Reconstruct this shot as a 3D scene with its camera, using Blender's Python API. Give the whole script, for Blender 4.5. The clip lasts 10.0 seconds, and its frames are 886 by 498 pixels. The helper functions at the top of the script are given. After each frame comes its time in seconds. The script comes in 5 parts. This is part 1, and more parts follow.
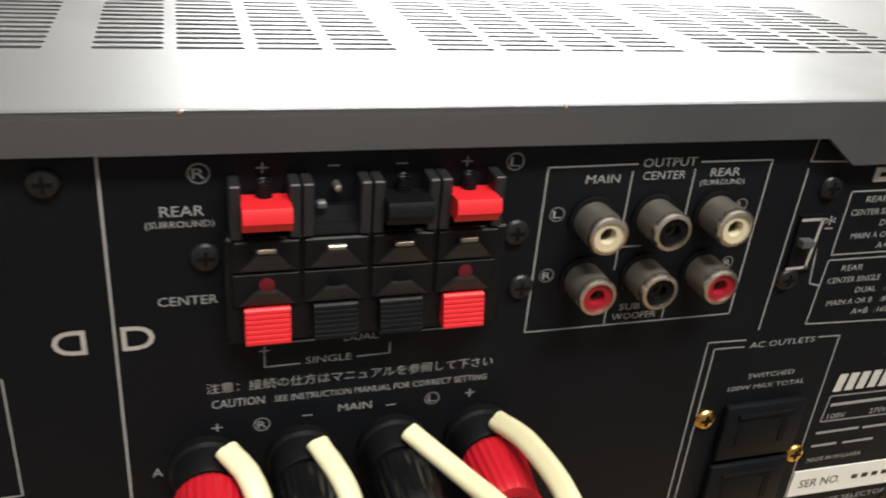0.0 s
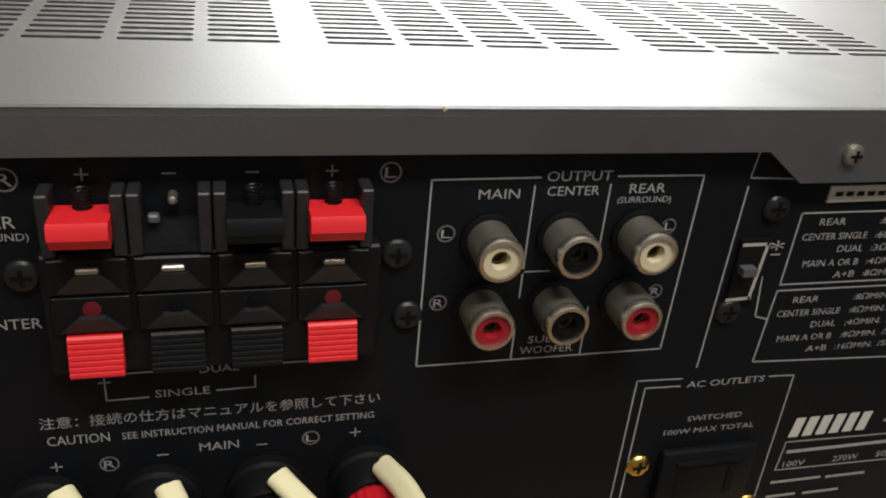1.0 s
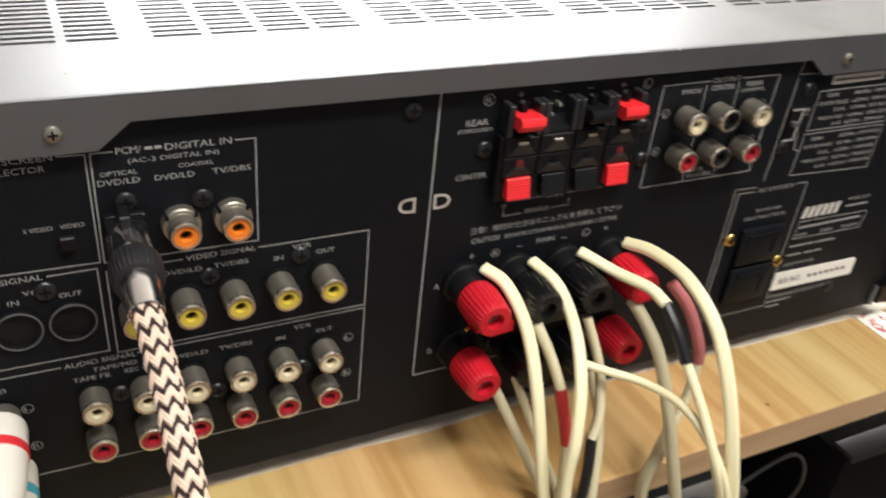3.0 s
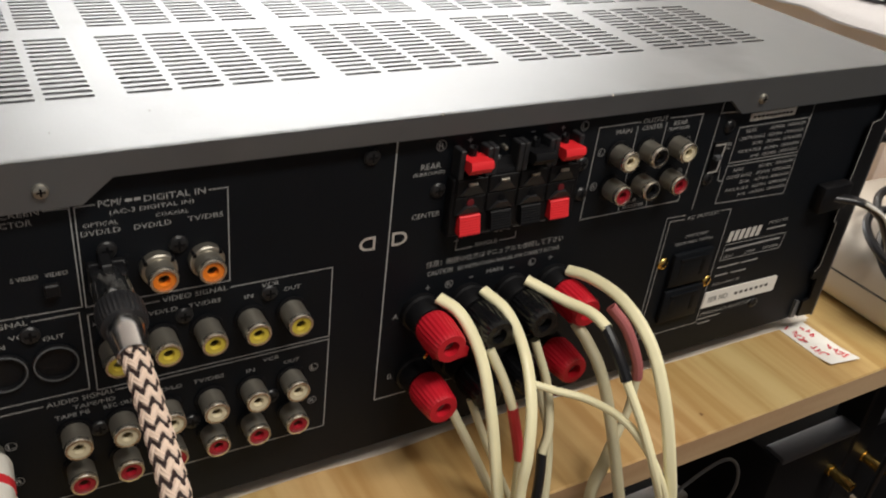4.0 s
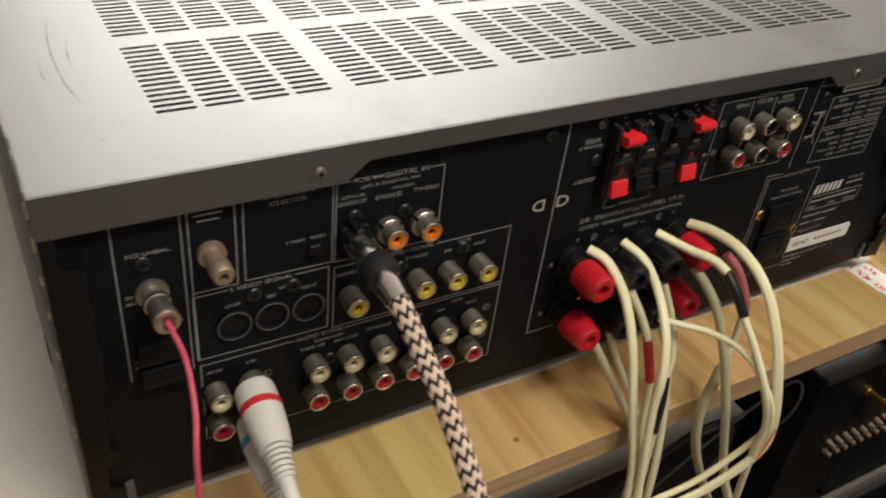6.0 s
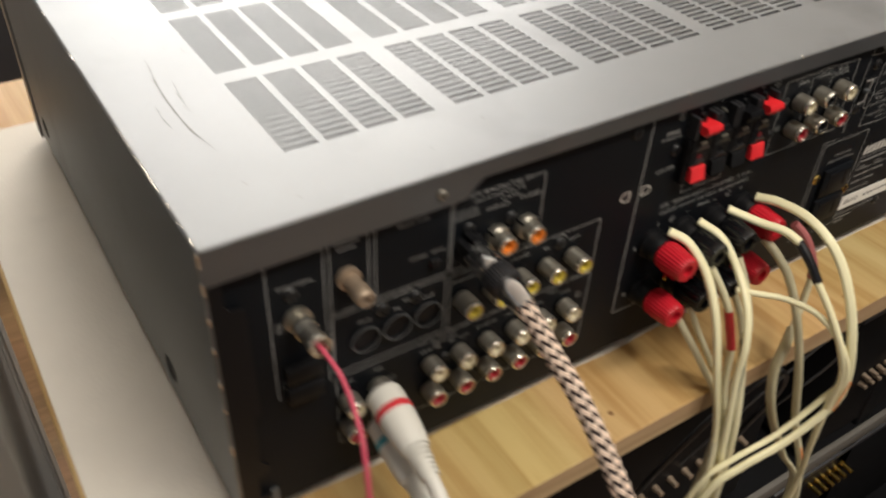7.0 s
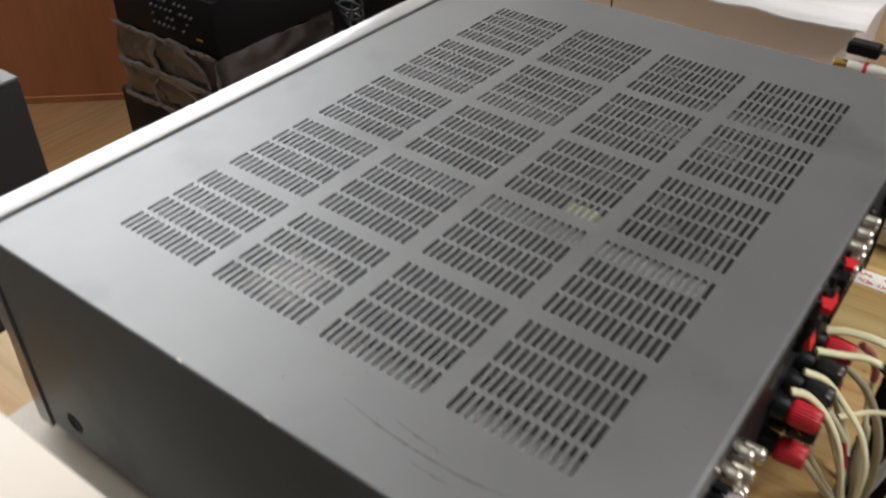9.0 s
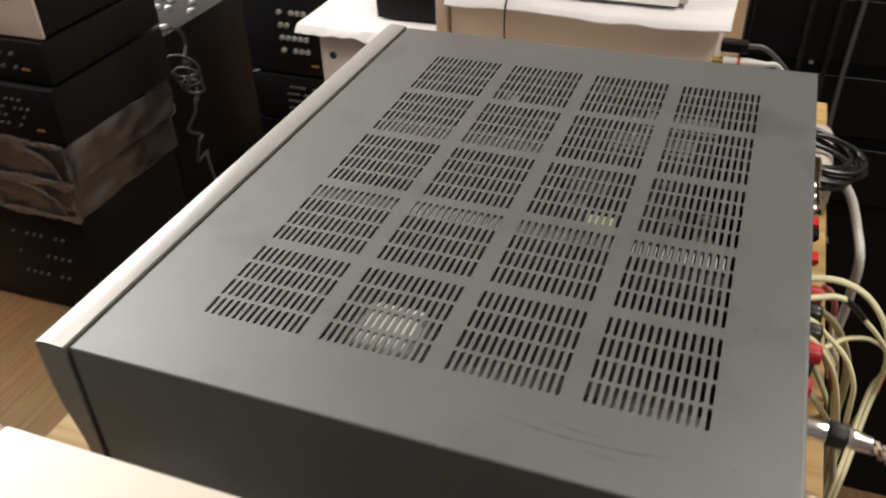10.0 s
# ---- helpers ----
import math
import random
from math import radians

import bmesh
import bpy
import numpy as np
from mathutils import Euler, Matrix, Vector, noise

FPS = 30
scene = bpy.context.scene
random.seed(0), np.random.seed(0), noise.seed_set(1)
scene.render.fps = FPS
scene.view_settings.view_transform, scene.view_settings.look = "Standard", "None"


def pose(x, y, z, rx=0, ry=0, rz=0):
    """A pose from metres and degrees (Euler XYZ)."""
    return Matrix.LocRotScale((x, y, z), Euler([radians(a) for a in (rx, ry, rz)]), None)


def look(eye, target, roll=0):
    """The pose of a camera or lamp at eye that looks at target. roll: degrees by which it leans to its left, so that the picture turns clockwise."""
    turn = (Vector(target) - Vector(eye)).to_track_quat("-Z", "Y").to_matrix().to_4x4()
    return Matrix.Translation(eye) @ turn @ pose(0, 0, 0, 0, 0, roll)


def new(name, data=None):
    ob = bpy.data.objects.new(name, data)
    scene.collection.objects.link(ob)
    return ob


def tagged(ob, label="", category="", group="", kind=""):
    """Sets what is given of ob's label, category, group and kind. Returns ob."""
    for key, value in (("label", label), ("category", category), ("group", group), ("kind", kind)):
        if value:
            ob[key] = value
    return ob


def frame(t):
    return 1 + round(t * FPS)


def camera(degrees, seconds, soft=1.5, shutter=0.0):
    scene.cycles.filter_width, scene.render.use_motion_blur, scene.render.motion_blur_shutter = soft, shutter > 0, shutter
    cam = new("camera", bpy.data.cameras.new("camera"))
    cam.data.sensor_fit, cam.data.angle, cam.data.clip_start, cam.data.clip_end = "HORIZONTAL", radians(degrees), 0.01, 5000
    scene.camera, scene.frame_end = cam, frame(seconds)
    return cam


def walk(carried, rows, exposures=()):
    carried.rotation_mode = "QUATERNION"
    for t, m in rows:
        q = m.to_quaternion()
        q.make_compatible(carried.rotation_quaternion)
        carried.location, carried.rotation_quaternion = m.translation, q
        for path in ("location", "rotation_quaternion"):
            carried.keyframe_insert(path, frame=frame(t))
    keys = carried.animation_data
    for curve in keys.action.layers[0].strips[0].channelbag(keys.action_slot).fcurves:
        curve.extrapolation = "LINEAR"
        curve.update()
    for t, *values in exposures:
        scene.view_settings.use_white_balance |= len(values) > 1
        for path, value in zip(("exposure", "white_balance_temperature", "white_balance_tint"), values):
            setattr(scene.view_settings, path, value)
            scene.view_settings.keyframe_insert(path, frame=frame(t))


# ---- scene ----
# t, x, y, z, yaw, pitch, roll
cam = camera(55.00, 10.0, soft=1.95, shutter=0.5)
ROWS = [
    (0.0, 0.2006, -0.1402, 0.9958, -18.23, -27.09, 4.99),
    (0.5, 0.2196, -0.1369, 0.9960, -17.02, -27.50, 5.35),
    (1.0, 0.2332, -0.1268, 0.9912, -16.04, -27.15, 5.28),
    (1.5, 0.2177, -0.1255, 0.9920, -15.53, -27.85, 5.00),
    (2.0, 0.1742, -0.1465, 0.9991, -18.11, -28.49, 5.76),
    (2.2, 0.1425, -0.1522, 0.9992, -20.54, -29.65, 6.36),
    (2.5, 0.1064, -0.1671, 1.0024, -23.67, -30.57, 6.26),
    (2.7, 0.0900, -0.1838, 1.0216, -25.42, -31.50, 5.91),
    (3.0, 0.0822, -0.2037, 1.0322, -28.26, -31.99, 6.02),
    (3.2, 0.0815, -0.2105, 1.0337, -29.23, -31.70, 6.14),
    (4.3, 0.0664, -0.2138, 1.0577, -33.28, -30.53, 7.08),
    (4.5, 0.0652, -0.2134, 1.0644, -33.47, -30.94, 7.22),
    (5.0, 0.0543, -0.2157, 1.0744, -33.60, -31.96, 7.38),
    (5.5, 0.0175, -0.2189, 1.0794, -33.62, -33.91, 7.48),
    (5.7, 0.0058, -0.2207, 1.0800, -33.41, -34.37, 7.26),
    (6.8, -0.0361, -0.2076, 1.0978, -33.56, -38.49, 4.30),
    (7.0, -0.0488, -0.1999, 1.1071, -34.28, -38.55, 2.77),
    (7.3, -0.0945, -0.1564, 1.1396, -37.79, -39.82, 0.85),
    (7.5, -0.1153, -0.1331, 1.1523, -38.04, -39.15, -2.37),
    (7.7, -0.1231, -0.1063, 1.1627, -40.24, -39.45, -3.59),
    (8.0, -0.1437, -0.0834, 1.1726, -45.39, -39.97, -4.09),
    (8.5, -0.1599, -0.0690, 1.1814, -52.95, -38.45, 0.42),
    (8.6, -0.1558, -0.0642, 1.1827, -53.29, -38.25, 0.88),
    (9.0, -0.1337, -0.0372, 1.1937, -54.05, -37.67, 0.66),
    (9.2, -0.1240, -0.0120, 1.1979, -54.79, -37.64, -0.19),
    (9.5, -0.1422, 0.0041, 1.2070, -58.02, -36.37, -1.53),
    (9.7, -0.1805, 0.0263, 1.2181, -63.95, -35.87, -1.50),
    (9.8, -0.1957, 0.0321, 1.2206, -65.77, -35.90, -1.64),
    (10.0, -0.2249, 0.0480, 1.2246, -68.62, -35.55, -1.91),
]
walk(cam, [(t, pose(x, y, z, 90 + pitch, 0, yaw) @ pose(0, 0, 0, 0, 0, roll)) for t, x, y, z, yaw, pitch, roll in ROWS],
     exposures=[(0.0, 0.8, 6600, 8), (1.0, 0.2, 6650, 8), (2.0, 0.35, 6800, 8), (3.0, 0.87, 6600, 10), (4.3, 0.02, 6850, 10), (5.5, 0.02, 7150, 10), (7.0, 0.3, 6950, 10), (8.0, -0.15, 6450, 10),
                (8.5, -0.15, 6400, 10), (9.0, -0.05, 6350, 10), (10.0, 0.1, 6900, 10)])


# ---- light ----
ZB = 0.80  # height of the shelf plane over the floor
world = bpy.data.worlds.new("world")
scene.world = world
world.use_nodes = True
world.node_tree.nodes["Background"].inputs[0].default_value = (0.75, 0.85, 1.0, 1)
world.node_tree.nodes["Background"].inputs[1].default_value = 0.3


def area_lamp(name, m, sx, sy, watts, col):
    d = bpy.data.lights.new(name, "AREA")
    d.shape, d.size, d.size_y, d.energy, d.color = "RECTANGLE", sx, sy, watts, col
    ob = new(name, d)
    ob.matrix_world = m
    return ob


# daylight from the window in the wall beyond the front of the receiver, and two unseen overhead fill lights
area_lamp("window_light", look((1.8, 3.54, 1.72), (1.8, 0.0, 1.72)), 3.0, 1.44, 135, (0.97, 0.98, 1.0))
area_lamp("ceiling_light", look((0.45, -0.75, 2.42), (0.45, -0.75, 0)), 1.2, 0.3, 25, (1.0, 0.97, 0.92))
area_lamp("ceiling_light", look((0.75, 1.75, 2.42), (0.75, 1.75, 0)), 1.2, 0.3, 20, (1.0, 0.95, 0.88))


# ---- materials ----
def mat(name, col, rough=0.5, metal=0.0, var=0.08, scale=60.0, bump=0.0, bump_scale=400.0, stain=0.0, coat=0.0, rvar=0.0, spec=0.5):
    m = bpy.data.materials.new(name)
    m.use_nodes = True
    nt = m.node_tree
    b = nt.nodes["Principled BSDF"]
    b.inputs["Roughness"].default_value, b.inputs["Metallic"].default_value = rough, metal
    b.inputs["Coat Weight"].default_value, b.inputs["Specular IOR Level"].default_value = coat, spec
    tc = nt.nodes.new("ShaderNodeTexCoord")
    n1 = nt.nodes.new("ShaderNodeTexNoise")
    n1.inputs["Scale"].default_value, n1.inputs["Detail"].default_value = scale, 4
    n2 = nt.nodes.new("ShaderNodeTexNoise")
    n2.inputs["Scale"].default_value, n2.inputs["Detail"].default_value = scale * 0.13, 3
    add = nt.nodes.new("ShaderNodeMath")
    add.operation = "MULTIPLY_ADD"
    add.inputs[1].default_value = 0.5
    half = nt.nodes.new("ShaderNodeMath")
    half.operation = "MULTIPLY"
    half.inputs[1].default_value = 0.5
    ramp = nt.nodes.new("ShaderNodeMix")
    ramp.data_type = "RGBA"
    lo = [max(0.0, c * (1 - var)) for c in col]
    hi = [min(1.0, c * (1 + var)) for c in col]
    ramp.inputs[6].default_value, ramp.inputs[7].default_value = (*lo, 1), (*hi, 1)
    nt.links.new(tc.outputs["Object"], n1.inputs["Vector"])
    nt.links.new(tc.outputs["Object"], n2.inputs["Vector"])
    nt.links.new(n2.outputs["Fac"], half.inputs[0])
    nt.links.new(n1.outputs["Fac"], add.inputs[0])
    nt.links.new(half.outputs[0], add.inputs[2])
    nt.links.new(add.outputs[0], ramp.inputs[0])
    out = ramp.outputs[2]
    if stain:
        n3 = nt.nodes.new("ShaderNodeTexNoise")
        n3.inputs["Scale"].default_value, n3.inputs["Detail"].default_value = scale * 0.4, 8
        cr = nt.nodes.new("ShaderNodeValToRGB")
        cr.color_ramp.elements[0].position, cr.color_ramp.elements[1].position = 0.56, 0.72
        mx = nt.nodes.new("ShaderNodeMix")
        mx.data_type = "RGBA"
        mx.inputs[7].default_value = (*[c * (1 - stain) for c in col], 1)
        nt.links.new(tc.outputs["Object"], n3.inputs["Vector"])
        nt.links.new(n3.outputs["Fac"], cr.inputs[0])
        nt.links.new(cr.outputs[0], mx.inputs[0])
        nt.links.new(out, mx.inputs[6])
        out = mx.outputs[2]
    nt.links.new(out, b.inputs["Base Color"])
    if rvar:
        mr = nt.nodes.new("ShaderNodeMapRange")
        mr.inputs[3].default_value, mr.inputs[4].default_value = max(0.02, rough - rvar), min(1, rough + rvar)
        nt.links.new(n2.outputs["Fac"], mr.inputs[0])
        nt.links.new(mr.outputs[0], b.inputs["Roughness"])
    if bump:
        n4 = nt.nodes.new("ShaderNodeTexNoise")
        n4.inputs["Scale"].default_value, n4.inputs["Detail"].default_value = bump_scale, 3
        bp = nt.nodes.new("ShaderNodeBump")
        bp.inputs["Strength"].default_value, bp.inputs["Distance"].default_value = bump, 0.0006
        nt.links.new(tc.outputs["Object"], n4.inputs["Vector"])
        nt.links.new(n4.outputs["Fac"], bp.inputs["Height"])
        nt.links.new(bp.outputs[0], b.inputs["Normal"])
    return m


def wood(name, light, dark, along, rough=0.55):
    """Wood with its grain along the given axis (0 x, 1 y)."""
    m = mat(name, light, rough, 0, 0.1, 40, 0.25, 300)
    nt = m.node_tree
    b = nt.nodes["Principled BSDF"]
    tc = nt.nodes.new("ShaderNodeTexCoord")
    mp = nt.nodes.new("ShaderNodeMapping")
    sc = [1.0, 1.0, 1.0]
    sc[along] = 0.06
    mp.inputs["Scale"].default_value = sc
    mp.inputs["Rotation"].default_value = (0, 0, 0.12)
    n1 = nt.nodes.new("ShaderNodeTexNoise")
    n1.inputs["Scale"].default_value, n1.inputs["Detail"].default_value, n1.inputs["Distortion"].default_value = 90, 6, 0.6
    cr = nt.nodes.new("ShaderNodeValToRGB")
    cr.color_ramp.elements[0].position, cr.color_ramp.elements[1].position = 0.36, 0.62
    cr.color_ramp.elements[0].color, cr.color_ramp.elements[1].color = (*dark, 1), (*light, 1)
    n2 = nt.nodes.new("ShaderNodeTexNoise")
    n2.inputs["Scale"].default_value, n2.inputs["Detail"].default_value = 9, 3
    mx = nt.nodes.new("ShaderNodeMix")
    mx.data_type, mx.blend_type = "RGBA", "MULTIPLY"
    mx.inputs[0].default_value = 0.35
    nt.links.new(tc.outputs["Object"], mp.inputs["Vector"])
    nt.links.new(mp.outputs[0], n1.inputs["Vector"])
    nt.links.new(mp.outputs[0], n2.inputs["Vector"])
    nt.links.new(n1.outputs["Fac"], cr.inputs[0])
    nt.links.new(cr.outputs[0], mx.inputs[6])
    nt.links.new(n2.outputs["Color"], mx.inputs[7])
    nt.links.new(mx.outputs[2], b.inputs["Base Color"])
    return m


M_COVER = mat("cover_paint", (0.200, 0.207, 0.213), 0.5, 0.88, 0.14, 34, 0.07, 1300, 0.22, rvar=0.1)
M_FASCIA = mat("fascia_silver", (0.25, 0.246, 0.243), 0.30, 0.5, 0.05, 30, 0.05, 900, rvar=0.04)
M_PANEL = mat("black_panel", (0.0058, 0.007, 0.0092), 0.5, 0.0, 0.3, 50, 0.1, 1200, rvar=0.08, spec=0.14)
M_PRINT = mat("grey_print", (0.36, 0.36, 0.35), 0.6, 0, 0.15, 200)
M_DARKPL = mat("black_plastic", (0.0065, 0.0065, 0.0075), 0.42, 0, 0.2, 80, 0.15, 700, spec=0.2)
M_FUNNEL = mat("funnel_plastic", (0.02, 0.02, 0.022), 0.42, 0, 0.15, 80, 0.1, 700, spec=0.35)
M_GREYPL = mat("grey_plastic", (0.085, 0.09, 0.095), 0.42, 0, 0.1, 80, 0.1, 700)
M_RED = mat("red_plastic", (0.56, 0.012, 0.026), 0.36, 0, 0.1, 60, 0.15, 500)
M_CLIPRED = mat("clip_red", (0.80, 0.022, 0.03), 0.42, 0, 0.06, 60)
M_PLATED = mat("dull_plating", (0.40, 0.375, 0.32), 0.34, 0.85, 0.2, 150, 0.1, 500, rvar=0.08)
M_RIM = mat("bright_plating", (0.72, 0.68, 0.60), 0.25, 0.95, 0.1, 200)
M_CHROME = mat("chrome", (0.86, 0.84, 0.82), 0.17, 1.0, 0.05, 100)
M_FIN = mat("fin_aluminium", (0.62, 0.63, 0.65), 0.45, 0.4, 0.15, 90)
M_SCREW = mat("dark_screw", (0.022, 0.022, 0.023), 0.36, 0.4, 0.2, 300)
M_BRASS = mat("brass", (0.75, 0.52, 0.16), 0.25, 1.0, 0.1, 200)
M_WHITEPL = mat("ivory_insert", (0.70, 0.62, 0.43), 0.4, 0, 0.05, 100)
M_YELLOW = mat("yellow_insert", (0.62, 0.48, 0.06), 0.4, 0, 0.05, 100)
M_ORANGE = mat("orange_insert", (0.85, 0.22, 0.02), 0.4, 0, 0.05, 100)
M_HOLE = mat("socket_dark", (0.10, 0.075, 0.03), 0.5, 0, 0.1, 100)
M_REDIN = mat("red_insert", (0.34, 0.010, 0.022), 0.4, 0, 0.05, 100)
M_REDHOLE = mat("dim_red", (0.13, 0.006, 0.01), 0.5, 0, 0.1, 100)
M_BLACKIN = mat("black_insert", (0.004, 0.004, 0.005), 0.55, 0, 0.05, 100, spec=0.15)
M_GLOSSBLACK = mat("glossy_black_plastic", (0.006, 0.006, 0.007), 0.24, 0, 0.1, 80, 0.25, 500, spec=0.5)
M_WIRE = mat("cream_wire", (0.91, 0.85, 0.555), 0.42, 0, 0.08, 50, 0.05, 300, 0.12)
M_WIREOLD = mat("aged_wire", (0.66, 0.61, 0.41), 0.45, 0, 0.1, 50, 0.05, 300, 0.15)
M_TAPE = mat("black_tape", (0.010, 0.010, 0.012), 0.3, 0, 0.1, 90)
M_REDTAPE = mat("red_tape", (0.50, 0.03, 0.035), 0.45, 0, 0.1, 90)
M_PINK = mat("pink_wire", (0.62, 0.085, 0.14), 0.4, 0, 0.08, 90)
M_PINKTAPE = mat("faded_red_tape", (0.42, 0.13, 0.13), 0.5, 0, 0.1, 90)
M_BRAIDL = mat("braid_light", (0.80, 0.62, 0.50), 0.5, 0, 0.16, 300, 0.3, 1500)
M_BRAIDD = mat("braid_dark", (0.028, 0.013, 0.012), 0.5, 0, 0.12, 300, 0.3, 1500)
M_WHITECAB = mat("white_rubber", (0.72, 0.70, 0.64), 0.42, 0, 0.04, 60)
M_BLUE = mat("blue_ring", (0.06, 0.36, 0.45), 0.4, 0, 0.05, 60)
M_REDRING = mat("red_ring", (0.62, 0.03, 0.04), 0.4, 0, 0.05, 60)
M_SHELF = wood("plywood", (0.72, 0.49, 0.215), (0.545, 0.325, 0.115), 1)
M_PLYEDGE = wood("plywood_edge", (0.64, 0.47, 0.26), (0.48, 0.33, 0.17), 0)
M_FLOOR = wood("wood_floor", (0.35, 0.203, 0.098), (0.26, 0.148, 0.065), 0, 0.4)
M_BROWN = wood("brown_wood", (0.46, 0.172, 0.078), (0.42, 0.155, 0.069), 2, 0.42)
M_FOAM = mat("white_foam_sheet", (0.76, 0.71, 0.63), 0.8, 0, 0.07, 60, 0.5, 500, 0.06)
M_CREAM = mat("cream_laminate", (0.66, 0.60, 0.52), 0.4, 0, 0.05, 12, 0.08, 300, 0.05)
# beige board, darkened so the receiver's side panel reflects less of it
M_CREAMSIDE = mat("darkened_beige_board", (0.19, 0.175, 0.155), 0.6, 0, 0.06, 20, 0.1, 300)
M_WALL = mat("wall_paint", (0.74, 0.72, 0.68), 0.8, 0, 0.04, 6, 0.2, 150)
# wall colour darkened to weaken the light bounced onto the receiver
M_WALLDIM = mat("bounce_cut_grey", (0.30, 0.32, 0.35), 0.8, 0, 0.04, 6, 0.2, 150)
M_CEIL = mat("ceiling_paint", (0.80, 0.79, 0.76), 0.85, 0, 0.03, 6)
M_BLACKCASE = mat("black_case", (0.009, 0.009, 0.010), 0.5, 0.0, 0.25, 20, 0.1, 400, rvar=0.1, spec=0.14)
M_GREYTOP = mat("grey_case", (0.16, 0.16, 0.16), 0.5, 0.2, 0.12, 20, 0.1, 300)
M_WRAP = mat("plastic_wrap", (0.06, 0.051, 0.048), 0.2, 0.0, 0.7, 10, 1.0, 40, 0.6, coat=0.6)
# lighter than the wrap: its edge highlights are put into this colour
M_CREASEGLINT = mat("wrap_crease_highlight", (0.13, 0.115, 0.115), 0.15, 0, 0.6, 24, 0.6, 40, 0.6, coat=0.8)
M_KNOB = mat("silver_knob", (0.65, 0.64, 0.62), 0.3, 0.6, 0.05, 60)
M_CLOTH = mat("white_cloth", (0.82, 0.80, 0.81), 0.8, 0, 0.04, 40, 0.4, 300)
M_BEIGEBOX = mat("beige_cardboard", (0.80, 0.69, 0.635), 0.5, 0, 0.05, 15, 0.15, 200)
M_PALEBOX = mat("pale_cardboard", (0.84, 0.71, 0.65), 0.55, 0, 0.05, 15, 0.15, 200)
M_PCB = mat("circuit_board", (0.06, 0.045, 0.02), 0.5, 0, 0.4, 90)
M_ALU = mat("aluminium", (0.62, 0.62, 0.62), 0.35, 0.9, 0.1, 90)
M_PAPER = mat("paper_label", (0.82, 0.80, 0.75), 0.7, 0, 0.04, 100)
M_REDINK = mat("red_ink", (0.78, 0.11, 0.13), 0.6, 0, 0.15, 300)
M_SCUFF = mat("dark_scuff", (0.115, 0.113, 0.11), 0.55, 0.7, 0.35, 200)
M_STAMP = mat("bare_stamped_edge", (0.62, 0.60, 0.56), 0.45, 0.4, 0.1, 200)
M_RACKEDGE = mat("worn_grey_edge", (0.20, 0.185, 0.165), 0.5, 0.1, 0.2, 30, 0.2, 200, 0.2)
M_DUSTY = mat("dusty_grey_case", (0.045, 0.045, 0.05), 0.5, 0.0, 0.2, 20, 0.1, 300, rvar=0.1)
M_TARNISH = mat("tarnished_nickel", (0.45, 0.35, 0.26), 0.5, 0.7, 0.2, 150, 0.3, 700)


# ---- mesh helpers (millimetres; z from the shelf plane) ----
def V(x, y, z):
    return Vector((x * 0.001, y * 0.001, z * 0.001))


def b_box(bm, x0, x1, y0, y1, z0, z1, bevel=0.0, seg=1):
    vs = [bm.verts.new(V(x, y, z)) for z in (z0, z1) for y in (y0, y1) for x in (x0, x1)]
    fs = [bm.faces.new([vs[i] for i in f]) for f in ((0, 2, 3, 1), (4, 5, 7, 6), (0, 1, 5, 4), (2, 6, 7, 3), (0, 4, 6, 2), (1, 3, 7, 5))]
    if bevel:
        es = list({e for f in fs for e in f.edges})
        bmesh.ops.bevel(bm, geom=es, offset=bevel * 0.001, segments=seg, profile=0.5, affect="EDGES")
    return bm


def b_lathe(bm, org, axis, prof, seg=20, ribs=0, rib=0.0, phase=0.0, end=True):
    """A turned form: prof holds (distance along axis, radius) in mm."""
    a = Vector(axis).normalized()
    u = a.orthogonal().normalized()
    w = a.cross(u)
    rings = []
    for d, r in prof:
        ring = []
        for i in range(seg):
            th = 2 * math.pi * i / seg + phase
            rr = r * (1 + (rib if ribs and i % 2 else 0))
            ring.append(bm.verts.new(V(*org) + (a * d + (u * math.cos(th) + w * math.sin(th)) * rr) * 0.001))
        rings.append(ring)
    for p, q in zip(rings, rings[1:]):
        for i in range(seg):
            j = (i + 1) % seg
            bm.faces.new((p[i], p[j], q[j], q[i]))
    bm.faces.new(list(reversed(rings[0])))
    if end:
        bm.faces.new(rings[-1])
    return bm


def b_plate(bm, pts, y0, y1, axis="y"):
    """An outline of (x, z) points drawn out from y0 to y1; axis z: (x, y) points from z0 to z1."""
    def at(p, d):
        return V(p[0], d, p[1]) if axis == "y" else (V(p[0], p[1], d) if axis == "z" else V(d, p[0], p[1]))
    a = [bm.verts.new(at(p, y0)) for p in pts]
    b = [bm.verts.new(at(p, y1)) for p in pts]
    bm.faces.new(a)
    bm.faces.new(list(reversed(b)))
    for i in range(len(pts)):
        j = (i + 1) % len(pts)
        bm.faces.new((a[j], a[i], b[i], b[j]))
    bmesh.ops.recalc_face_normals(bm, faces=bm.faces)
    return bm


def smooth_path(pts, step=2.0):
    """Catmull-Rom through the points (mm)."""
    p = [Vector(q) for q in pts]
    p = [p[0] * 2 - p[1]] + p + [p[-1] * 2 - p[-2]]
    out = []
    for i in range(1, len(p) - 2):
        n = max(2, int((p[i + 1] - p[i]).length / step))
        for k in range(n):
            t = k / n
            out.append(0.5 * (2 * p[i] + (p[i + 1] - p[i - 1]) * t + (2 * p[i - 1] - 5 * p[i] + 4 * p[i + 1] - p[i + 2]) * t * t
                              + (3 * p[i] - p[i - 1] - 3 * p[i + 1] + p[i + 2]) * t ** 3))
    out.append(p[-2])
    return out


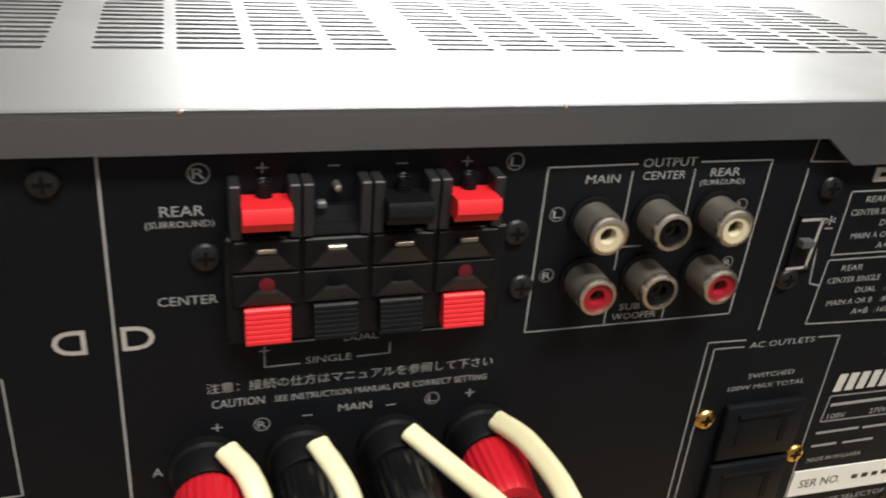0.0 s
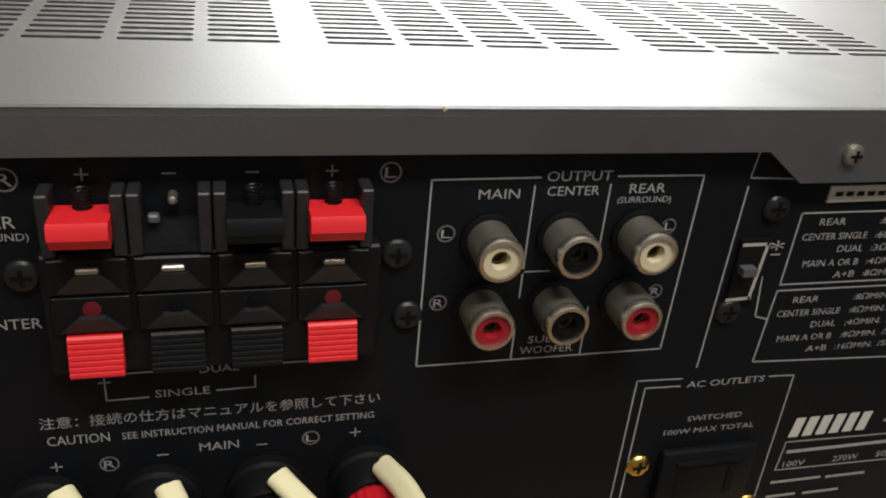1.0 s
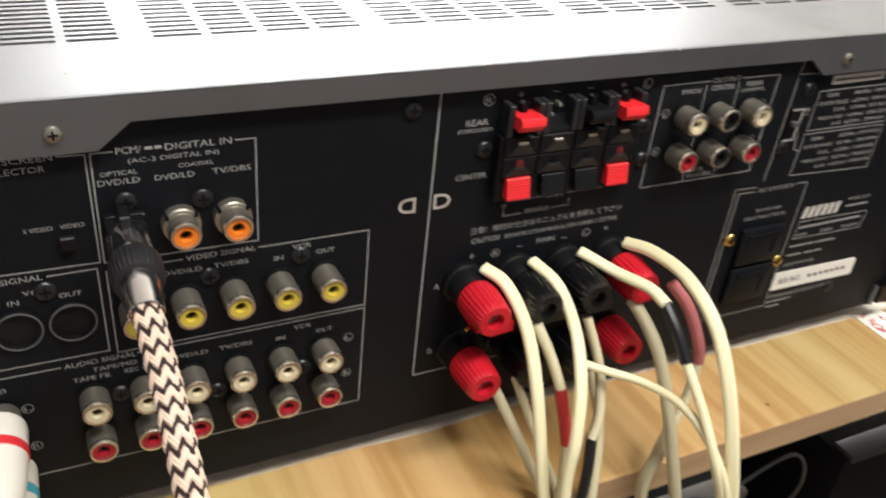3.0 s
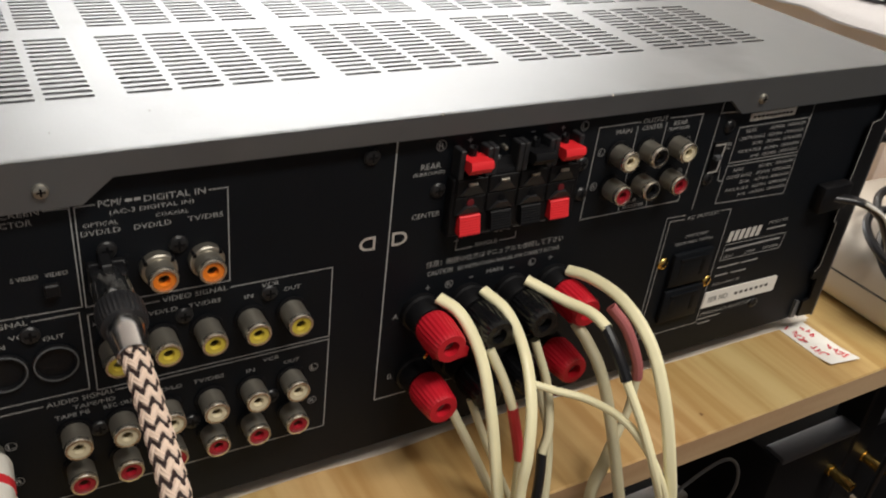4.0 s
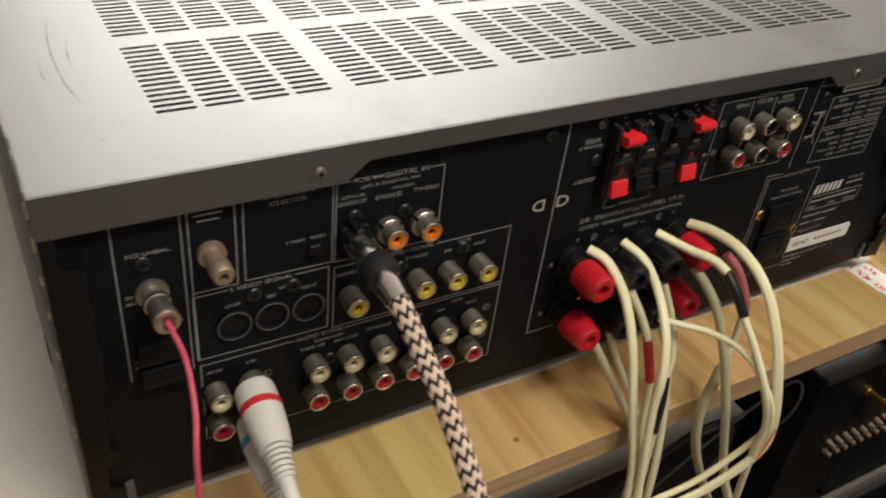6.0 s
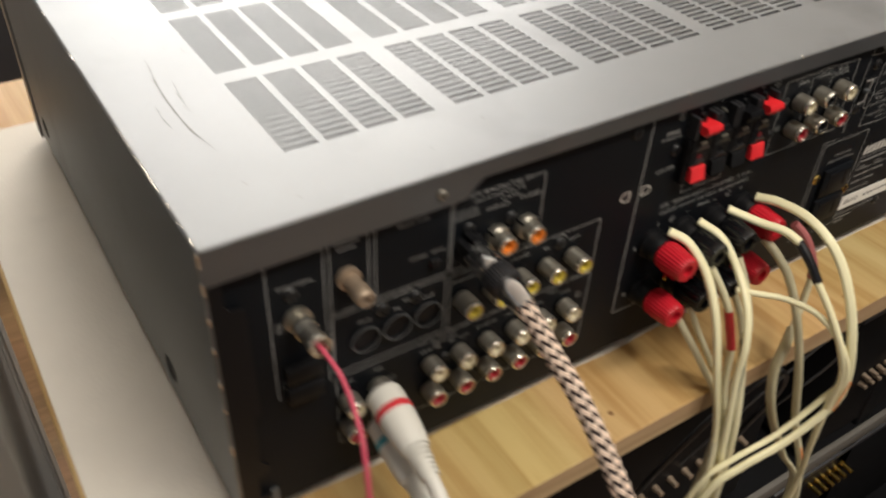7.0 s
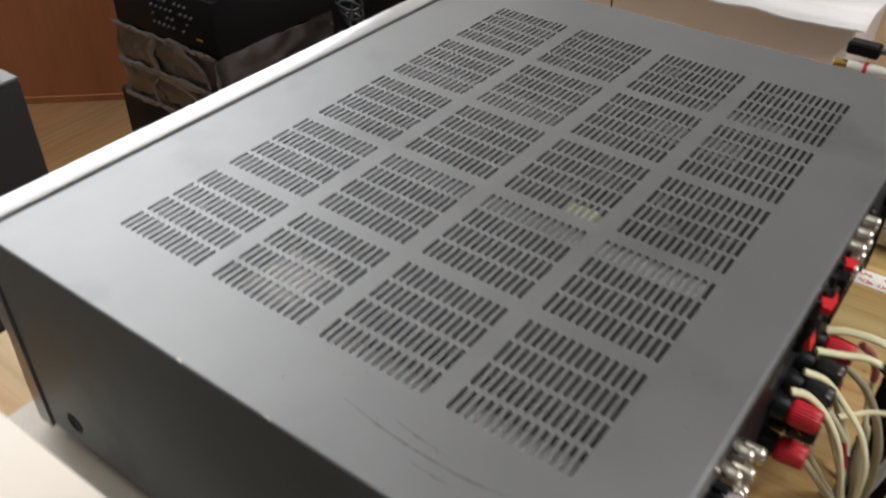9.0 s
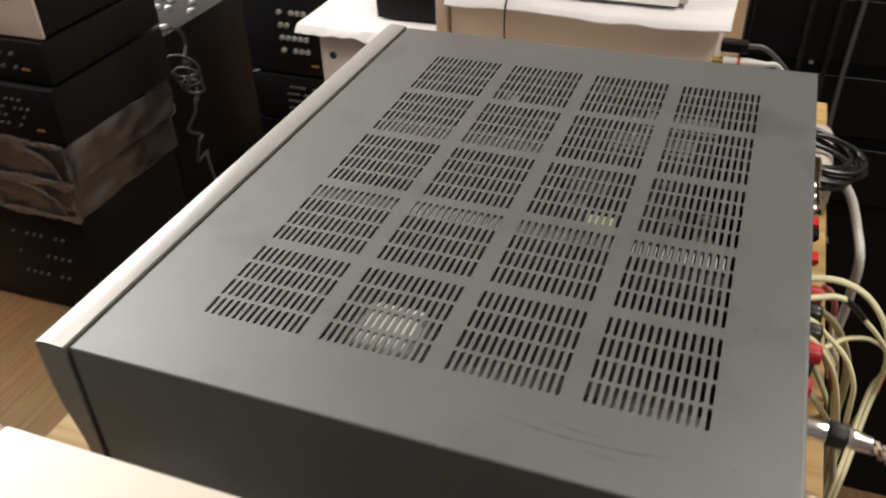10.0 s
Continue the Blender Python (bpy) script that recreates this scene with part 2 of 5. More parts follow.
def frames_of(path):
    up = Vector((0.3, 1, 0.2))
    out = []
    for i, p in enumerate(path):
        t = (path[min(i + 1, len(path) - 1)] - path[max(i - 1, 0)]).normalized()
        u = (up - t * up.dot(t)).normalized()
        up = u
        out.append((p, u, t.cross(u)))
    return out


def b_tube(bm, path, r, seg=8, flat=1.0, twin=False):
    """A tube along the path (mm); flat squeezes it, twin draws the groove of a two-core lead along both flat sides."""
    fr = frames_of(path)
    rings = []
    for p, u, w in fr:
        ring = []
        for i in range(seg):
            c, sn = math.cos(2 * math.pi * i / seg), math.sin(2 * math.pi * i / seg)
            f = flat * (0.78 + 0.22 * min(1.0, abs(c) / 0.5)) if twin else flat
            ring.append(bm.verts.new((p + u * r * c + w * r * f * sn) * 0.001))
        rings.append(ring)
    for a, b in zip(rings, rings[1:]):
        for i in range(seg):
            j = (i + 1) % seg
            bm.faces.new((a[i], a[j], b[j], b[i]))
    bm.faces.new(list(reversed(rings[0])))
    bm.faces.new(rings[-1])
    return bm


BASES = {}


def root(name, base, label, category, group="", kind=""):
    """A thing: an empty at its base (mm), under which its parts go."""
    ob = new(name)
    ob.empty_display_size = 0.02
    ob.location = V(*base) + Vector((0, 0, ZB))
    BASES[ob.name] = V(*base)
    return tagged(ob, label, category, group, kind)


def mesh_of(name, bm, material, shift=Vector((0, 0, 0)), sharp=35):
    me = bpy.data.meshes.new(name)
    for v in bm.verts:
        v.co -= shift
    bm.normal_update()
    bm.to_mesh(me)
    bm.free()
    for p in me.polygons:
        p.use_smooth = True
    me.set_sharp_from_angle(angle=radians(sharp))
    for mt in (material if isinstance(material, (list, tuple)) else [material]):
        me.materials.append(mt)
    return me


def part(name, bm, material, parent, label="", kind="", at=None, sharp=35):
    """One mesh under a thing or a part. at: where its own origin goes (mm); else the mesh is in the place's millimetres."""
    base = BASES[parent.name]
    if at is None:
        ob = new(name, mesh_of(name, bm, material, base, sharp))
        BASES[ob.name] = base
    else:
        ob = new(name, mesh_of(name, bm, material, Vector((0, 0, 0)), sharp))
        ob.location = V(*at) - base
        BASES[ob.name] = Vector((0, 0, 0))
    ob.parent = parent
    return tagged(ob, label, "", "", kind)


def solo(name, bm, material, base, label="", category="", group="", kind=""):
    """A thing of a single mesh."""
    ob = new(name, mesh_of(name, bm, material, V(*base)))
    ob.location = V(*base) + Vector((0, 0, ZB))
    BASES[ob.name] = V(*base)
    return tagged(ob, label, category, group, kind)


def again(ob, at, parent):
    """A part with its sub-parts once more, at another place (mm) under the same thing; the meshes are shared."""
    c = ob.copy()
    scene.collection.objects.link(c)
    c.location = V(*at) - BASES[parent.name]
    c.parent = parent
    BASES[c.name] = Vector((0, 0, 0))
    for k in ob.children:
        kc = k.copy()
        scene.collection.objects.link(kc)
        kc.parent = c
    return c


def letters(text, x0, x1, z, h, parent, material=None, y=-0.25, slant=0.0, name="printed_text", up=False, zflat=0.0, font_bold=0.0):
    """Raised lettering on the rear panel between x0 and x1, h high, centred at z (mm)."""
    cu = bpy.data.curves.new(name, "FONT")
    cu.body = text
    cu.resolution_u = 2
    cu.offset = font_bold
    tmp = new(name, cu)
    bpy.context.view_layer.update()
    me = bpy.data.meshes.new_from_object(tmp.evaluated_get(bpy.context.evaluated_depsgraph_get()))
    bpy.data.objects.remove(tmp)
    if not len(me.vertices):
        return None
    xs = [v.co.x for v in me.vertices]
    ys = [v.co.y for v in me.vertices]
    a, b, c, d = min(xs), max(xs), min(ys), max(ys)
    base = BASES[parent.name]
    for v in me.vertices:
        k = (v.co.y - c) / max(1e-6, d - c) - 0.5
        px = x0 + (v.co.x - a) / max(1e-6, b - a) * (x1 - x0)
        v.co = V(px, y, z + k * h + slant * (px - (x0 + x1) / 2)) - base
    me.materials.clear()
    me.materials.append(material or M_PRINT)
    ob = new(name, me)
    ob.parent = parent
    BASES[ob.name] = base
    return ob


def strokes(lines, w, parent, name="printed_line", y=-0.2, material=None):
    """Printed lines: each a list of (x, z) points, w wide (mm). Dashes of a bar too small to tell apart stay joined."""
    small = name == "printed_bar"
    bm = bmesh.new()
    for k, pts in enumerate(lines):
        for (xa, za), (xb, zb) in zip(pts, pts[1:]):
            d = Vector((xb - xa, zb - za))
            if d.length < 1e-6:
                continue
            t = d.normalized() * (w / 2)
            n = Vector((-t.y, t.x))
            q = [(xa - t.x + n.x, za - t.y + n.y), (xa - t.x - n.x, za - t.y - n.y), (xb + t.x - n.x, zb + t.y - n.y), (xb + t.x + n.x, zb + t.y + n.y)]
            bm.faces.new([bm.verts.new(V(px, y, pz)) for px, pz in q])
        if not small:
            part(name, bm, material or M_PRINT, parent)
            bm = bmesh.new()
    if small:
        part(name, bm, material or M_PRINT, parent, kind="stuff")
    else:
        bm.free()


def ring_mark(x, z, r, letter, parent):
    strokes([[(x + r * math.cos(i * math.pi / 10), z + r * math.sin(i * math.pi / 10)) for i in range(21)]], 0.3, parent, "printed_ring")
    letters(letter, x - 0.6 * r, x + 0.6 * r, z, r * 1.1, parent)


# ---- the room ----
def wall_box(name, x0, x1, y0, y1, z0, z1, material, label):
    """Metres from the floor."""
    bm = bmesh.new()
    b_box(bm, x0 * 1000, x1 * 1000, y0 * 1000, y1 * 1000, z0 * 1000, z1 * 1000)
    ob = new(name, mesh_of(name, bm, material))
    return tagged(ob, label, "", "", "structure")


wall_box("floor", -2.6, 3.8, -2.6, 3.5, -0.1, 0.0, M_FLOOR, "brown wooden floor boards")
wall_box("ceiling", -2.6, 3.8, -2.6, 3.5, 2.5, 2.6, M_CEIL, "plain white ceiling")
# south and west walls are out of view; dimmed to cut bounced light
wall_box("wall_south", -2.6, 3.8, -2.7, -2.6, -0.1, 2.6, M_WALLDIM, "plain wall out of view, dark grey to cut its bounce light")
wall_box("wall_west", -2.7, -2.6, -2.7, 3.6, -0.1, 2.6, M_WALLDIM, "plain unseen wall")
wall_box("wall_east", 3.8, 3.9, -2.7, 3.6, -0.1, 2.6, M_WALL, "plain unseen wall")
for xa, xb, za, zb in ((-2.6, 0.3, -0.1, 2.6), (3.3, 3.8, -0.1, 2.6), (0.3, 3.3, -0.1, 1.0), (0.3, 3.3, 2.44, 2.6)):
    wall_box("wall_north", xa, xb, 3.5, 3.6, za, zb, M_WALL, "plain unseen wall round a wide window opening")
# unseen boxes added above the two overhead fill lights
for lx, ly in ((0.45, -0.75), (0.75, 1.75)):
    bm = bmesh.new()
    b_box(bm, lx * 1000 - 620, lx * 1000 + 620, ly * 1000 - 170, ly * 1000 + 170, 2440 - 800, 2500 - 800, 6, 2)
    solo("ceiling_lamp", bm, M_WALL, (lx * 1000, ly * 1000, 1700), "white box added on the ceiling above an overhead fill light", "lamp", "ceiling lamps", "structure")

# ---- the receiver ----
W, H, D = 435.0, 150.0, 332.0
rec = root("av_receiver", (217.5, 160, 3), "silver-grey home cinema receiver with black rear panel on a wooden shelf", "receiver")

# top cover: one sheet with four rows of five vent fields, each of four columns of fourteen slots
GX = [43.6 + 69.9 * g + 15.9 * k for g in range(5) for k in range(4)]
SLOT_L, SLOT_W = 13.4, 1.95
GY = [35.2 + 65.2 * r + 4.03 * k for r in range(4) for k in range(14)]
bm = bmesh.new()


def quad(bm, *pts):
    return bm.faces.new([bm.verts.new(V(*p)) for p in pts])


T = 1.2
for zt in (H, H - T):
    ya = -3.0
    for y0 in GY + [None]:
        yb = D if y0 is None else y0
        quad(bm, (0, ya, zt), (W, ya, zt), (W, yb, zt), (0, yb, zt))
        if y0 is None:
            break
        y1 = y0 + SLOT_W
        xa = 0.0
        for x0 in GX + [None]:
            xb = W if x0 is None else x0
            quad(bm, (xa, y0, zt), (xb, y0, zt), (xb, y1, zt), (xa, y1, zt))
            if x0 is not None:
                xa = x0 + SLOT_L
        ya = y1
for y0 in GY:
    for x0 in GX:
        x1, y1, c = x0 + SLOT_L, y0 + SLOT_W, 0.55
        for px, py, sx, sy in ((x0, y0, 1, 1), (x1, y0, -1, 1), (x0, y1, 1, -1), (x1, y1, -1, -1)):
            bm.faces.new([bm.verts.new(V(a, b, H)) for a, b in ((px, py), (px + sx * c, py), (px, py + sy * c))])
        for a, b in (((x0, y0), (x1, y0)), ((x1, y0), (x1, y1)), ((x1, y1), (x0, y1)), ((x0, y1), (x0, y0))):
            quad(bm, (a[0], a[1], H), (b[0], b[1], H), (b[0], b[1], H - T), (a[0], a[1], H - T))
cover = part("top_cover", bm, M_COVER, rec, "silver-grey painted steel cover with vent slots, scuffed")
# rounded folds along the sides and the rear, with the side panels
for sx in (0, 1):
    bm = bmesh.new()
    x_out, x_in = (-1.2, 0.0) if sx == 0 else (W + 1.2, W)
    prof = [(x_in, H)] + [(x_in + (x_out - x_in) * math.sin(a), H - 1.2 + 1.2 * math.cos(a)) for a in (0.4, 0.8, 1.2, 1.57)] + [(x_out, 14), (x_in, 14)]
    pts = prof
    va = [bm.verts.new(V(px, -3, pz)) for px, pz in pts]
    vb = [bm.verts.new(V(px, D, pz)) for px, pz in pts]
    for i in range(len(pts)):
        j = (i + 1) % len(pts)
        bm.faces.new((va[i], va[j], vb[j], vb[i]))
    bm.faces.new(va)
    bm.faces.new(list(reversed(vb)))
    bmesh.ops.recalc_face_normals(bm, faces=bm.faces)
    part("side_panel", bm, M_COVER, rec)
lip = [(0, 149.8), (0, 136), (93.3, 136), (101.5, 142.9), (327.5, 142.2), (335.5, 136), (W, 136), (W, 149.8)]
bm = bmesh.new()
b_plate(bm, lip, -3.2, -1.6)
part("rear_lip", bm, M_COVER, rec, "folded rear edge of the cover with two screw tabs")
bm = bmesh.new()
b_tube(bm, [Vector((0, -2.1, 149.0)), Vector((W, -2.1, 149.0))], 1.15, 10)
part("rear_fold", bm, M_COVER, rec)

# rear panel
bm = bmesh.new()
b_box(bm, 1, W - 1, 0, 1.5, 14, 146)
panel = part("rear_panel", bm, M_PANEL, rec, "black rear panel with grey print")
bm = bmesh.new()
b_box(bm, 1, W - 1, 1.6, D, 14, 15.5)
part("chassis_floor", bm, M_PCB, rec)
# inner flanges of the cover sides, with their stepped outline
for sx in (0, 1):
    f = (lambda a: a) if sx == 0 else (lambda a: W - a)
    bm = bmesh.new()
    b_plate(bm, [(f(a), b) for a, b in ((0, 136), (4.5, 136), (4.8, 125), (6.0, 123.6), (11, 122.5), (11.5, 72), (9, 70.5), (8.8, 46), (11.5, 43.5), (11.8, 39), (7, 38), (6.5, 26), (11, 25), (11.2, 16), (0, 15))], -3.0, -1.8)
    part("side_flange", bm, M_DARKPL, rec)
    if sx:
        strokes([[(f(a), b) for a, b in ((4.5, 136), (4.8, 125), (6.0, 123.6), (11, 122.5), (11.5, 72), (9, 70.5), (8.8, 46), (11.5, 43.5))]], 0.45, rec, "bare_edge", -3.15, M_STAMP)
    bm = bmesh.new()
    b_plate(bm, [(f(a), b) for a, b in ((11.6, 24.5), (14.5, 25.5), (14.8, 15), (11.6, 14.6))], -1.6, -0.2)
    part("flange_foot", bm, M_GREYPL, rec)

# front fascia
bm = bmesh.new()
b_plate(bm, [(334.5, 10), (334.5, 150.6), (349, 151.2), (352.5, 149.5), (352.2, 126), (350.4, 107), (346.2, 91), (343.6, 77), (344.6, 62), (346.5, 40), (346.5, 10)], -2.5, W + 2.5, "x")
bmesh.ops.bevel(bm, geom=[e for e in bm.edges if e.calc_length() > 0.3], offset=0.0007, segments=2, affect="EDGES")
part("front_fascia", bm, M_FASCIA, rec, "light silver front fascia")
bm = bmesh.new()
b_box(bm, 0.3, W - 0.3, D, 334.6, 12, 148.6)
part("fascia_gap", bm, M_BLACKIN, rec)
for px, py in ((40, 45), (395, 45), (40, 300), (395, 300)):
    bm = bmesh.new()
    b_lathe(bm, (px, py, 14.2), (0, 0, -1), [(0, 18), (8, 18), (9.3, 15)], 20)
    part("foot", bm, M_DARKPL, rec, "round black plastic foot")
# black discs painting the dark of recessed holes on the side panel
SIDE_HOLES = ((-1.0, 32, 306), (-1.0, 30, 76))
for px, pz, py in SIDE_HOLES:
    bm = bmesh.new()
    b_lathe(bm, (px + 0.05, py, pz), (-1, 0, 0), [(0, 6.4), (0.5, 6.4), (0.7, 5.6), (0.3, 5.0)], 24)
    part("side_screw", bm, M_BLACKIN, rec)

# what shows through the slots
bm = bmesh.new()
b_plate(bm, [(158, 36), (182, 36), (182, 40), (172, 40), (172, 128), (178, 128), (178, 133), (160, 133), (160, 128), (168, 128), (168, 40), (158, 40)], 38, 290)
sink = part("heat_sink", bm, M_ALU, rec, "finned aluminium heat sink")
for k in range(124):
    bm = bmesh.new()
    b_box(bm, 161, 175, 40 + k * 2.015, 40.9 + k * 2.015, 133, 148.0)
    part("fin", bm, M_FIN, sink)
bm = bmesh.new()
b_box(bm, 40, 110, 160, 235, 30, 112, 5, 2)
part("transformer", bm, M_GREYPL, rec)
bm = bmesh.new()
b_box(bm, 50, 84, 176, 210, 112, 148.4, 5, 3)
part("transformer_cover", bm, M_PAPER, rec)
bm = bmesh.new()
b_box(bm, 184, 196, 103, 121, 96, 148.4, 1)
part("connector", bm, mat("pale_green", (0.5, 0.58, 0.36), 0.5), rec)
bm = bmesh.new()
rng = random.Random(3)
for k in range(60):
    cx, cy, r, h = rng.uniform(205, 410), rng.uniform(40, 300), rng.uniform(3, 9), rng.uniform(10, 45)
    b_lathe(bm, (cx, cy, 16), (0, 0, 1), [(0, r), (h, r), (h + 0.6, r * 0.9)], 12)
part("capacitor_field", bm, M_GREYPL, rec, kind="stuff")
# taller metal cans and a second, lower sink behind the finned one
rng = random.Random(23)
for k in range(34):
    cx, cy, r = rng.uniform(205, 412), rng.uniform(45, 150) if k < 22 else rng.uniform(150, 300), rng.uniform(4, 8)
    zt = rng.uniform(124, 146)
    bm = bmesh.new()
    b_lathe(bm, (cx, cy, 30.2), (0, 0, 1), [(0, r), (zt - 32, r), (zt - 30.8, r * 0.85), (zt - 30.8, 0.01)], 14)
    part("capacitor", bm, M_ALU if k % 3 else M_GREYTOP, rec)
for xa, ya, yb, zt in ((262, 165, 285, 140), (292, 70, 128, 138), (330, 60, 110, 136)):
    bm = bmesh.new()
    b_plate(bm, [(xa, 30.2), (xa + 26, 30.2), (xa + 26, 33), (xa + 15, 33), (xa + 15, zt), (xa + 24, zt), (xa + 24, zt + 3), (xa, zt + 3), (xa, zt), (xa + 11, zt), (xa + 11, 33), (xa, 33)], ya, yb)
    part("bracket", bm, M_ALU, rec)
for xa, xb, ya, yb, zt, m in ((44, 57, 36, 84, 144, M_ALU), (44, 56, 102, 152, 144, M_ALU), (262, 300, 120, 150, 118, M_GREYTOP), (300, 372, 190, 222, 112, M_GREYPL)):
    bm = bmesh.new()
    b_box(bm, xa, xb, ya, yb, 30.2, zt, 0.8)
    part("inner_shield", bm, m, rec)
bm = bmesh.new()
b_box(bm, 20, 415, 20, 320, 15.6, 30)
part("circuit_board", bm, M_PCB, rec)

# wear on the cover: a long scuff near the side and bright chips along the edges
for pts, wide in (([(24, 122), (21.6, 102), (20.8, 84), (21.4, 64), (24.4, 46)], 1.25), ([(28, 104), (26, 88), (25.6, 76)], 0.5), ([(16, 88), (15.4, 76), (16, 66)], 0.4)):
    bm = bmesh.new()
    path = smooth_path([(a, b, H + 0.05) for a, b in pts], 1.2)
    for i in range(len(path) - 1):
        p, q = path[i], path[i + 1]
        wa = wide * math.sin(math.pi * (i + 0.5) / len(path)) * (0.25 + 1.5 * abs(noise.noise((i * 0.11, wide, 0)))) * (0.6 + 0.8 * abs(noise.noise((i * 0.7, 2, wide))))
        if wa > 0.05:
            quad(bm, (p.x - wa, p.y, p.z), (p.x + wa * 0.6, p.y, p.z), (q.x + wa * 0.6, q.y, q.z), (q.x - wa, q.y, q.z))
    part("scuff_mark", bm, M_SCUFF, rec, "dark scuff mark")
rng = random.Random(17)
for k in range(14):
    bm = bmesh.new()
    cx, cy = (rng.uniform(6, 40), rng.uniform(5, 150)) if k < 9 else (rng.uniform(30, 420), rng.uniform(5, 30))
    r = rng.uniform(0.2, 0.5)
    bm.faces.new([bm.verts.new(V(cx + r * rng.uniform(0.5, 1.2) * math.cos(a), cy + r * rng.uniform(0.6, 2.4) * math.sin(a), H + 0.05)) for a in (0, 0.8, 1.6, 2.4, 3.2, 4.0, 4.8, 5.6)])
    part("dirt_speck", bm, M_SCUFF, rec)
rng = random.Random(11)
for k in range(13):
    py = rng.uniform(-1, 75) if k < 11 else rng.uniform(75, 300)
    bm = bmesh.new()
    b_box(bm, -0.62, rng.uniform(-0.5, -0.3), py, py + (rng.uniform(0.6, 4.0) if k else 16), H - 0.3, H + 0.015)
    part("paint_chip", bm, M_RIM, rec)
for px in (199.4, 267):
    bm = bmesh.new()
    b_lathe(bm, (px, -2.8, H - 0.4), (0, -0.4, 1), [(0, 0.45), (0.4, 0.5), (0.6, 0.3)], 8)
    part("paint_chip", bm, M_RIM, rec)
for pz in (144, 133, 121, 108, 92, 80, 57):
    bm = bmesh.new()
    b_box(bm, -1.3, -0.5, -3.3, -2.8, pz, pz + rng.uniform(1.5, 6))
    part("paint_chip", bm, M_RIM, rec)


def screw_at(x, z, r=3.0, y=0.0, material=None, parent=rec):
    bm = bmesh.new()
    b_lathe(bm, (0, 0, 0), (0, -1, 0), [(0, r), (0.5, r), (1.0, r * 0.86), (1.25, r * 0.55), (1.3, r * 0.2)], 18)
    sc = part("screw", bm, material or M_SCREW, parent, at=(x, y, z))
    bm = bmesh.new()
    b_box(bm, -r * 0.55, r * 0.55, -1.4, -1.0, -r * 0.13, r * 0.13)
    b_box(bm, -r * 0.13, r * 0.13, -1.41, -1.01, -r * 0.55, r * 0.55)
    part("cross_slot", bm, M_BLACKIN, sc)
    return sc


for px, pz in ((177.3, 137.2), (202.2, 121.8), (261.5, 123.2), (264.0, 110.6), (334.2, 129.8), (329.8, 107.2), (98.3, 119.6), (117.6, 117.8),
               (144.6, 94.6), (118.0, 92.6), (90.5, 57.0), (145.2, 52.0), (118.3, 50.0), (62.0, 96.5), (76.0, 96.5), (27.5, 119.0), (387.5, 32)):
    screw_at(px, pz, 2.75)
screw_at(83.9, 141.6, 2.1, -3.2, M_PLATED)
screw_at(344.7, 141.6, 2.1, -3.2, M_PLATED)
screw_at(317.9, 68.6, 2.8, 0, M_BRASS)
screw_at(348.6, 53.0, 2.8, 0, M_BRASS)


def rca_jack(x, z, insert, length=8.6, r=4.2):
    bm = bmesh.new()
    b_lathe(bm, (0, 0, 0), (0, -1, 0), [(0, r - 0.1), (0.8, r - 0.1), (0.85, r - 0.12), (length - 1.0, r), (length - 0.2, r - 0.15), (length, r - 0.7), (length - 0.9, r - 1.0)], 28, end=False)
    j = part("rca_jack", bm, M_PLATED, rec, at=(x, 0, z))
    bm = bmesh.new()
    b_lathe(bm, (0, 0, 0), (0, -1, 0), [(0, r + 0.9), (0.7, r + 0.9), (0.9, r + 0.6), (0.95, r - 0.5)], 28)
    part("washer", bm, M_BLACKIN, j)
    bm = bmesh.new()
    b_lathe(bm, (0, -length + 1.5, 0), (0, -1, 0), [(-3.2, r - 1.1), (0, r - 1.1), (0.01, r + 0.02), (1.0, r + 0.02), (1.55, r - 0.3), (1.6, r - 0.95), (0.9, r - 1.05)], 28, end=False)
    part("rim", bm, M_RIM, j)
    bm = bmesh.new()
    b_lathe(bm, (0, -length + 1.2, 0), (0, -1, 0), [(-3.0, r - 1.2), (0, r - 0.9), (0.75, r - 0.95), (0.85, r - 1.2), (0.75, 1.75), (0.1, 1.6), (-2.5, 1.5)], 24, end=False)
    part("insert", bm, insert, j)
    bm = bmesh.new()
    b_lathe(bm, (0, -length + 1.9, 0), (0, -1, 0), [(-3, 1.55), (-0.25, 1.55), (-0.24, 1.1), (-1.6, 1.0)], 16)
    part("socket_hole", bm, M_HOLE, j)
    return j


made = {}


def put_jack(kind_key, insert, x, z, length=8.6):
    if kind_key not in made:
        made[kind_key] = rca_jack(x, z, insert, length)
    else:
        again(made[kind_key], (x, 0, z), rec)


for i, px in enumerate((277.6, 291.7, 306.2)):
    put_jack("white" if i != 1 else "black", M_WHITEPL if i != 1 else M_BLACKIN, px, 125.2)
    put_jack("red" if i != 1 else "black", M_REDIN if i != 1 else M_BLACKIN, px, 111.4)
for px in (111.4, 125.1):
    put_jack("orange", M_ORANGE, px, 111.5, 8.6)
    bm = bmesh.new()
    b_lathe(bm, (0, 0, 0), (0, -1, 0), [(0, 5.2), (2.6, 5.2), (3.0, 4.9), (3.1, 4.1)], 28)
    br = part("jack_collar", bm, M_PLATED, rec, at=(px, 0, 111.5))
    for ang in (0.7, 2.45):
        bm = bmesh.new()
        b_box(bm, 4.9 * math.cos(ang) - 0.5, 4.9 * math.cos(ang) + 0.5, -3.3, -0.4, 4.9 * math.sin(ang) - 0.6, 4.9 * math.sin(ang) + 0.6)
        part("notch", bm, M_BLACKIN, br)
for px in (97.0, 110.9, 124.5, 138.1, 151.8):
    put_jack("yellow", M_YELLOW, px, 86.4, 10)
